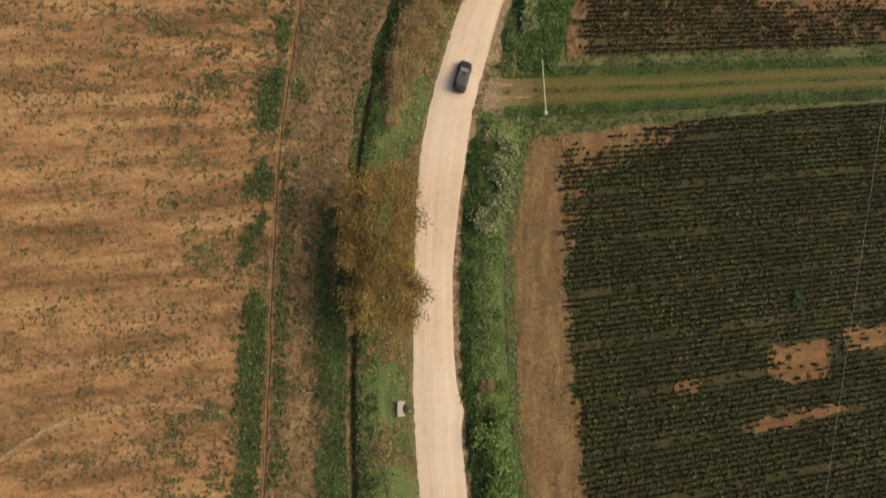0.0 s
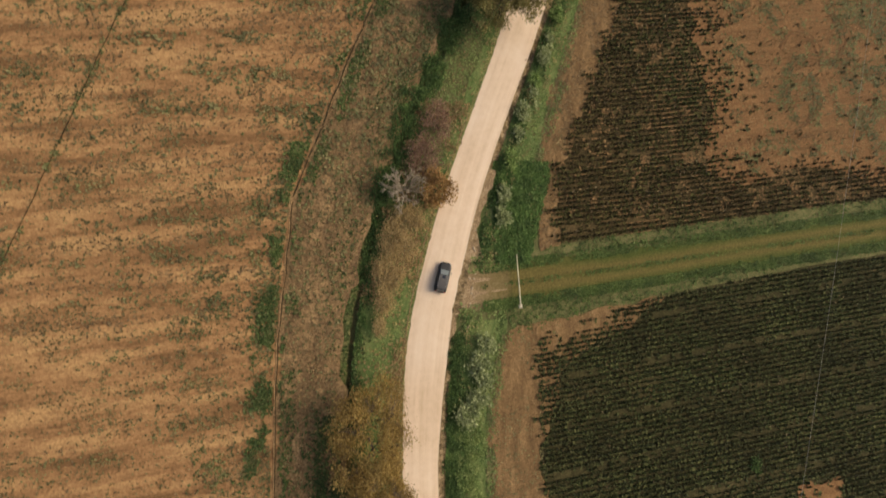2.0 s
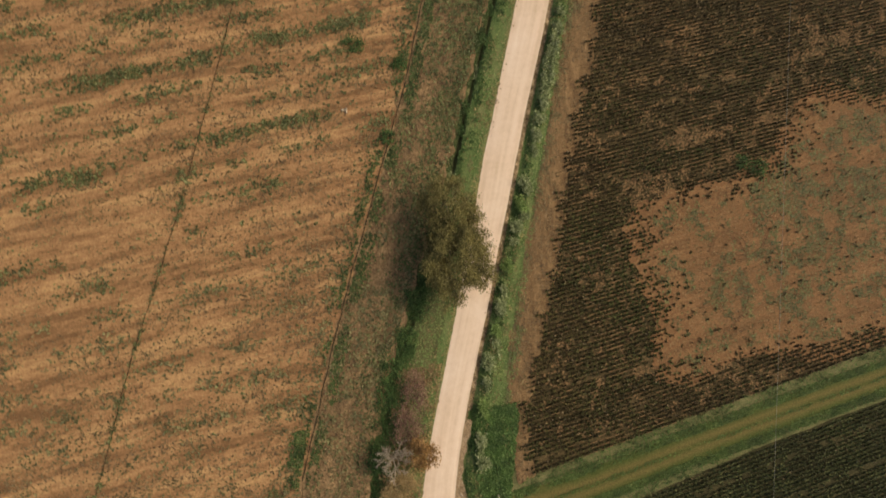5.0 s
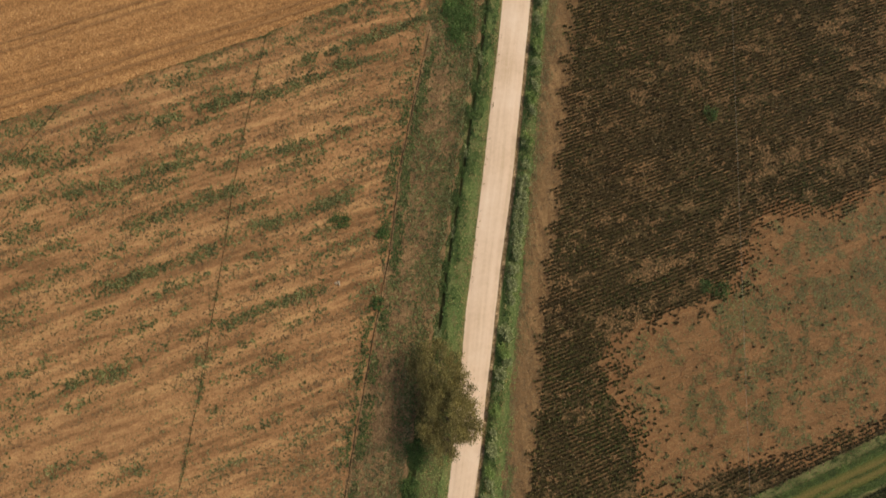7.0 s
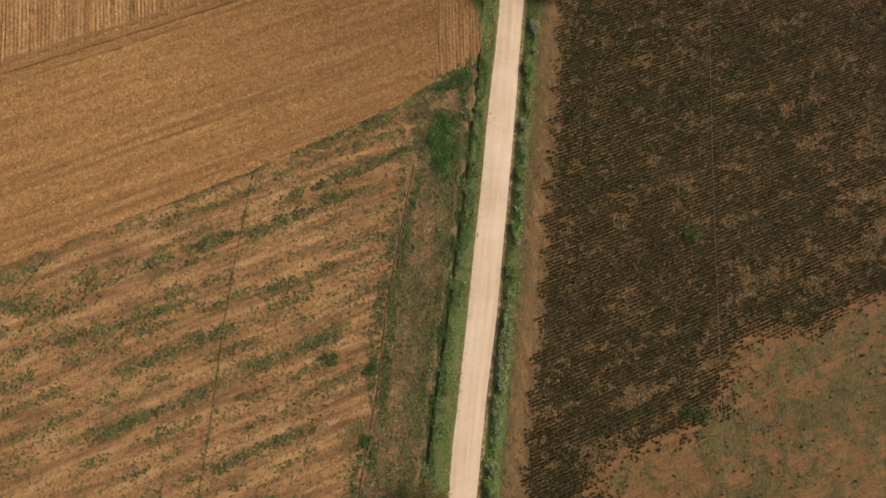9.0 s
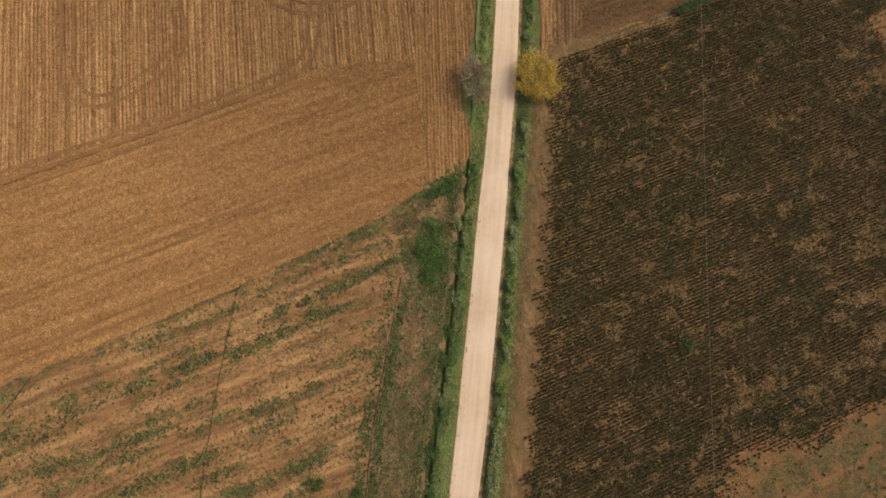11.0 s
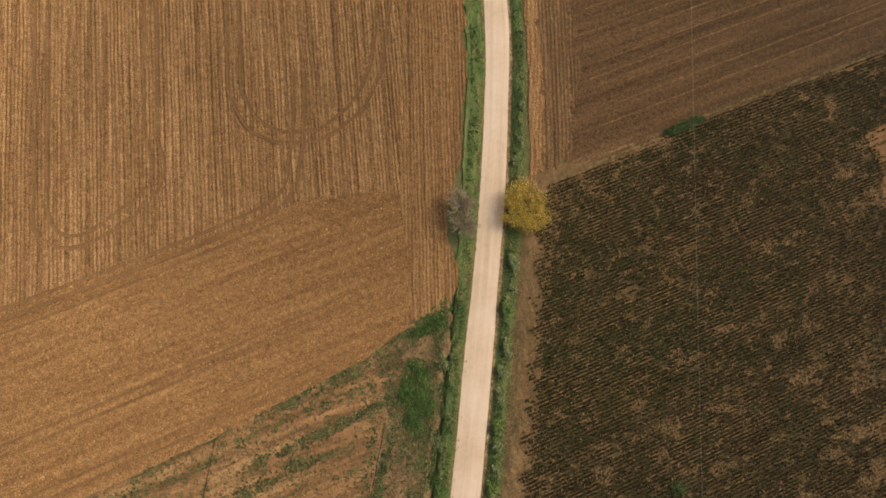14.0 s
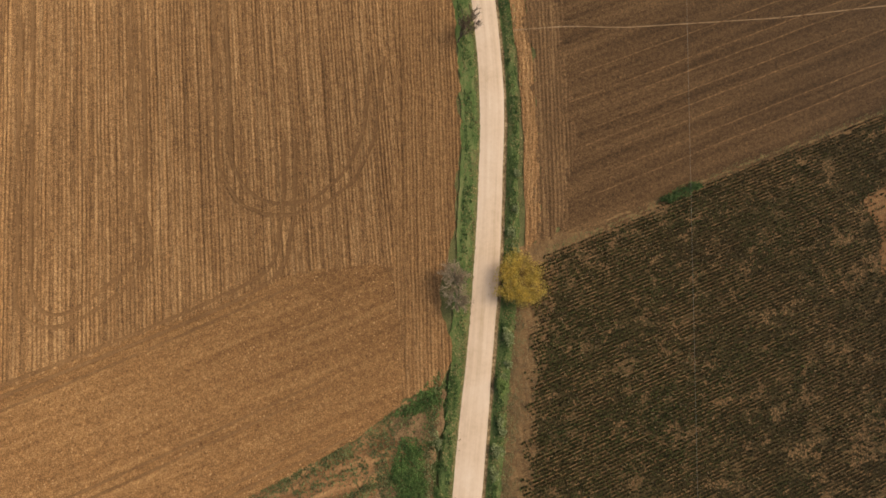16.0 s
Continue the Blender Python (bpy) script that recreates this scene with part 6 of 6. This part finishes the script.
# ---- barrier across the track ----
bar = base("boom_barrier", 27.2, 31.3, "white boom barrier lying across the farm track", "barrier", turn=2.0)
bm = bmesh.new()
bmesh.ops.create_cone(bm, cap_ends=True, segments=12, radius1=0.11, radius2=0.09, depth=1.15, matrix=Matrix.Translation((0, 0, 0.55)))
part("post", bm, M_WHITE, bar)
bm = bmesh.new()
bmesh.ops.create_cube(bm, size=1, matrix=Matrix.Translation((0, -0.15, 0.95)) @ Matrix.Diagonal((0.5, 0.55, 0.4, 1)))
bmesh.ops.bevel(bm, geom=bm.edges[:], offset=0.05, segments=2, affect="EDGES")
part("counterweight", bm, M_CONCRETE, bar, "pale concrete counterweight")
bm = bmesh.new()
bmesh.ops.create_cone(bm, cap_ends=True, segments=10, radius1=0.10, radius2=0.06, depth=7.6, matrix=Matrix.Translation((0, 3.65, 1.05)) @ Matrix.Rotation(radians(-90), 4, "X"))
part("boom", bm, M_WHITE, bar)
bm = bmesh.new()
for sgn in (-1, 1):
    bmesh.ops.create_cone(bm, cap_ends=True, segments=8, radius1=0.05, radius2=0.05, depth=1.25, matrix=Matrix.Translation((0.12 * sgn, 7.2, 0.52)) @ Matrix.Rotation(radians(9 * sgn), 4, "Y"))
part("fork_rest", bm, M_BARK, bar, "forked wooden rest post")

# ---- concrete culvert head ----
cul = base("culvert_head", 8.3, -6.8, "weathered pale concrete culvert head beside the road", "culvert", z=0.0)
bm = bmesh.new()
outline = [(-0.38, -0.85), (0.5, -0.85), (0.5, -0.55)] + [(0.5 - 0.3 * math.cos(a), 0.55 * math.sin(a)) for a in np.linspace(-math.pi / 2, math.pi / 2, 9)[1:-1]] + [(0.5, 0.55), (0.5, 0.85), (-0.38, 0.85)]
f = bm.faces.new([bm.verts.new((x, y, -0.4)) for x, y in outline])
ex = bmesh.ops.extrude_face_region(bm, geom=[f])
bmesh.ops.translate(bm, verts=[v for v in ex["geom"] if isinstance(v, bmesh.types.BMVert)], vec=(0, 0, 1.05))
bmesh.ops.recalc_face_normals(bm, faces=bm.faces[:])
part("headwall", bm, M_CONCRETE, cul)
# solid black plug that paints the dark inside the opening
bm = bmesh.new()
bmesh.ops.create_cone(bm, cap_ends=True, segments=16, radius1=0.46, radius2=0.46, depth=0.9, matrix=Matrix.Translation((0.50, 0, 0.1)) @ Matrix.Diagonal((0.55, 1.1, 1, 1)))
part("mouth_dark_plug", bm, M_BLACK, cul, "black plug for the dark of the pipe opening")


def stone(parent, x, y, z, s):
    bm = bmesh.new()
    bmesh.ops.create_icosphere(bm, subdivisions=2, radius=s)
    for v in bm.verts:
        v.co *= 0.75 + 0.5 * noise.noise(v.co * (1.4 / s) + Vector((x * 3, y * 3, 0)))
        v.co.z *= 0.6
    bmesh.ops.translate(bm, verts=bm.verts, vec=(x, y, z))
    part("stone", bm, M_STONE, parent)


heap = base("stone_heap", 10.4, 109.3, "small heap of pale field stones in the stubble", "stone heap", z=0.05)
for k in range(9):
    stone(heap, rng.uniform(-0.5, 0.5), rng.uniform(-0.4, 0.4), 0.1 + 0.12 * (k % 3), rng.uniform(0.18, 0.36))
spoil = base("spoil_stones", 20.6, 31.2, "loose pale stones and rubble at the track mouth", "stones", z=0.02)
for k in range(26):
    a = rng.uniform(-1, 1)
    stone(spoil, a * 0.8 + rng.uniform(-0.5, 0.5) - 0.2, a * 7.5 + 4, 0.02, rng.uniform(0.10, 0.28))
shrub(18.7, -4.2, 0.8, 0.8, 0.9, M_STRAW, 420, 0.22, "dry tan dead bush beside the ditch", stems=8)

# ---- overhead wire ----
wp = np.array([(38.0, -80.0), (72.3, 30.0), (106.6, 144.0), (141.0, 253.4), (172.0, 352.0)])
t = np.linspace(0, 1, 120)
wx, wy = np.interp(t * 4, range(5), wp[:, 0]), np.interp(t * 4, range(5), wp[:, 1])
P = np.stack([wx, wy, 8.0 + 0 * t], -1)
segs = np.concatenate([P[:-1], P[1:], np.full((119, 2), 0.018)], 1)
me = tubes(segs, M_WIRE, "overhead_wire", 5)
tagged(new("overhead_wire", me), "thin grey overhead power wire above the crop", "wire", kind="structure")


# ---- car ----
def loft(rings, cap=True):
    bm = bmesh.new()
    rows = [[bm.verts.new(p) for p in r] for r in rings]
    n = len(rows[0])
    for a, b in zip(rows[:-1], rows[1:]):
        for i in range(n):
            bm.faces.new((a[i], a[(i + 1) % n], b[(i + 1) % n], b[i]))
    if cap:
        bm.faces.new(rows[0][::-1])
        bm.faces.new(rows[-1])
    bmesh.ops.recalc_face_normals(bm, faces=bm.faces[:])
    return bm


def ring(y, w, z0, z1, power=4.5, n=20):
    out = []
    for k in range(n):
        a = 2 * math.pi * k / n
        c, s = math.cos(a), math.sin(a)
        out.append((w * math.copysign(abs(c) ** (2 / power), c), y, (z0 + z1) / 2 + (z1 - z0) / 2 * math.copysign(abs(s) ** (2 / power), s)))
    return out


def panel(bm, corners, thick=0.02):
    vs = [bm.verts.new(c) for c in corners]
    f = bm.faces.new(vs)
    ex = bmesh.ops.extrude_face_region(bm, geom=[f])
    f.normal_update()
    nrm = f.normal
    bmesh.ops.translate(bm, verts=[v for v in ex["geom"] if isinstance(v, bmesh.types.BMVert)], vec=nrm * thick)
    bmesh.ops.recalc_face_normals(bm, faces=bm.faces[:])
    return bm


def box(x, y, z, sx, sy, sz, bev=0.02):
    bm = bmesh.new()
    bmesh.ops.create_cube(bm, size=1, matrix=Matrix.Translation((x, y, z)) @ Matrix.Diagonal((sx, sy, sz, 1)))
    bmesh.ops.bevel(bm, geom=bm.edges[:], offset=bev, segments=2, affect="EDGES")
    return bm


def car(x, y, turn):
    c = base("car", x, y, "black compact estate car with roof rails on the road", "car", z=0.10, turn=turn)
    body = part("body", loft([ring(-2.18, 0.70, 0.34, 0.78), ring(-2.12, 0.82, 0.28, 0.92), ring(-1.9, 0.89, 0.22, 0.98), ring(-1.2, 0.91, 0.2, 1.0), ring(0, 0.91, 0.2, 0.99), ring(0.9, 0.90, 0.2, 0.97), ring(1.5, 0.88, 0.22, 0.92), ring(1.9, 0.82, 0.25, 0.84), ring(2.12, 0.70, 0.3, 0.74), ring(2.2, 0.52, 0.38, 0.64)]), M_BODY, c)
    part("cabin", loft([ring(-2.0, 0.72, 0.9, 1.0), ring(-1.72, 0.70, 0.9, 1.38, 5), ring(-1.5, 0.68, 0.9, 1.46, 5), ring(-0.6, 0.70, 0.9, 1.49, 5), ring(0.15, 0.68, 0.9, 1.46, 5), ring(0.5, 0.69, 0.9, 1.30, 5), ring(1.1, 0.74, 0.88, 0.96, 5)]), M_GLASS, c, "dark tinted windows")
    roof = part("roof", loft([ring(-1.78, 0.55, 1.38, 1.43, 6), ring(-1.6, 0.62, 1.42, 1.49, 6), ring(-0.6, 0.65, 1.46, 1.535, 6), ring(0.1, 0.62, 1.44, 1.50, 6), ring(0.24, 0.58, 1.40, 1.46, 6)]), M_ROOF, c, "roof coloured grey for the sky it reflects")
    part("sunroof", box(0, -0.05, 1.525, 0.5, 0.5, 0.02, 0.008), M_GLASS, roof, "dark glass sunroof")
    part("bonnet", loft([ring(1.0, 0.74, 0.9, 0.985, 6), ring(1.5, 0.72, 0.86, 0.945, 6), ring(1.95, 0.60, 0.76, 0.845, 6)]), M_BODY, c)
    bm = panel(bmesh.new(), [(-0.60, 1.02, 0.985), (0.60, 1.02, 0.985), (0.54, 0.30, 1.42), (-0.54, 0.30, 1.42)], 0.02)
    part("windscreen", bm, M_SCREEN, c, "windscreen coloured grey for the sky it reflects")
    bm = panel(bmesh.new(), [(0.55, -2.02, 1.03), (-0.55, -2.02, 1.03), (-0.50, -1.80, 1.38), (0.50, -1.80, 1.38)], 0.02)
    part("rear_window", bm, M_SCREEN, c)
    for s in (-1, 1):
        part("roof_rail", box(0.60 * s, -0.7, 1.54, 0.045, 1.75, 0.05, 0.015), M_CHROME, c, "satin metal roof rail")
        m = part("wing_mirror", box(0.99 * s, 0.72, 1.02, 0.2, 0.12, 0.14, 0.04), M_BODY, c)
        part("mirror_glass", box(0.99 * s, 0.655, 1.02, 0.15, 0.012, 0.1, 0.004), M_CHROME, m)
        part("headlight", box(0.60 * s, 2.02, 0.70, 0.28, 0.2, 0.13, 0.04), M_LAMP, c, "clear headlight")
        part("tail_light", box(0.66 * s, -2.12, 0.86, 0.24, 0.12, 0.2, 0.03), M_RED, c, "red tail light")
        part("door_sill", box(0.88 * s, -0.1, 0.27, 0.08, 2.0, 0.1, 0.02), M_BLACK, c)
        for wy in (1.38, -1.32):
            bm = bmesh.new()
            bmesh.ops.create_cone(bm, cap_ends=True, segments=24, radius1=0.32, radius2=0.32, depth=0.2, matrix=Matrix.Translation((0.83 * s, wy, 0.33)) @ Matrix.Rotation(radians(90), 4, "Y"))
            bmesh.ops.bevel(bm, geom=[e for e in bm.edges if len(e.link_faces) == 2 and max(len(f.verts) for f in e.link_faces) > 4], offset=0.03, segments=2, affect="EDGES")
            tyre = part("wheel", bm, M_TYRE, c)
            bm = bmesh.new()
            bmesh.ops.create_cone(bm, cap_ends=True, segments=20, radius1=0.21, radius2=0.19, depth=0.03, matrix=Matrix.Translation((0.935 * s, wy, 0.33)) @ Matrix.Rotation(radians(90 * s), 4, "Y"))
            part("rim", bm, M_RIM, tyre, "alloy rim")
    part("front_bumper", box(0, 2.12, 0.42, 1.25, 0.16, 0.2, 0.05), M_BLACK, c)
    part("rear_bumper", box(0, -2.16, 0.46, 1.4, 0.14, 0.2, 0.05), M_BLACK, c)
    part("rear_spoiler", box(0, -1.86, 1.44, 1.05, 0.22, 0.03, 0.01), M_BODY, c)
    bm = bmesh.new()
    bmesh.ops.create_cone(bm, cap_ends=True, segments=6, radius1=0.02, radius2=0.006, depth=0.22, matrix=Matrix.Translation((0, -1.5, 1.6)))
    part("aerial", bm, M_BLACK, roof)
    return c


car(15.95, 35.5, -math.degrees(math.atan(0.26)))
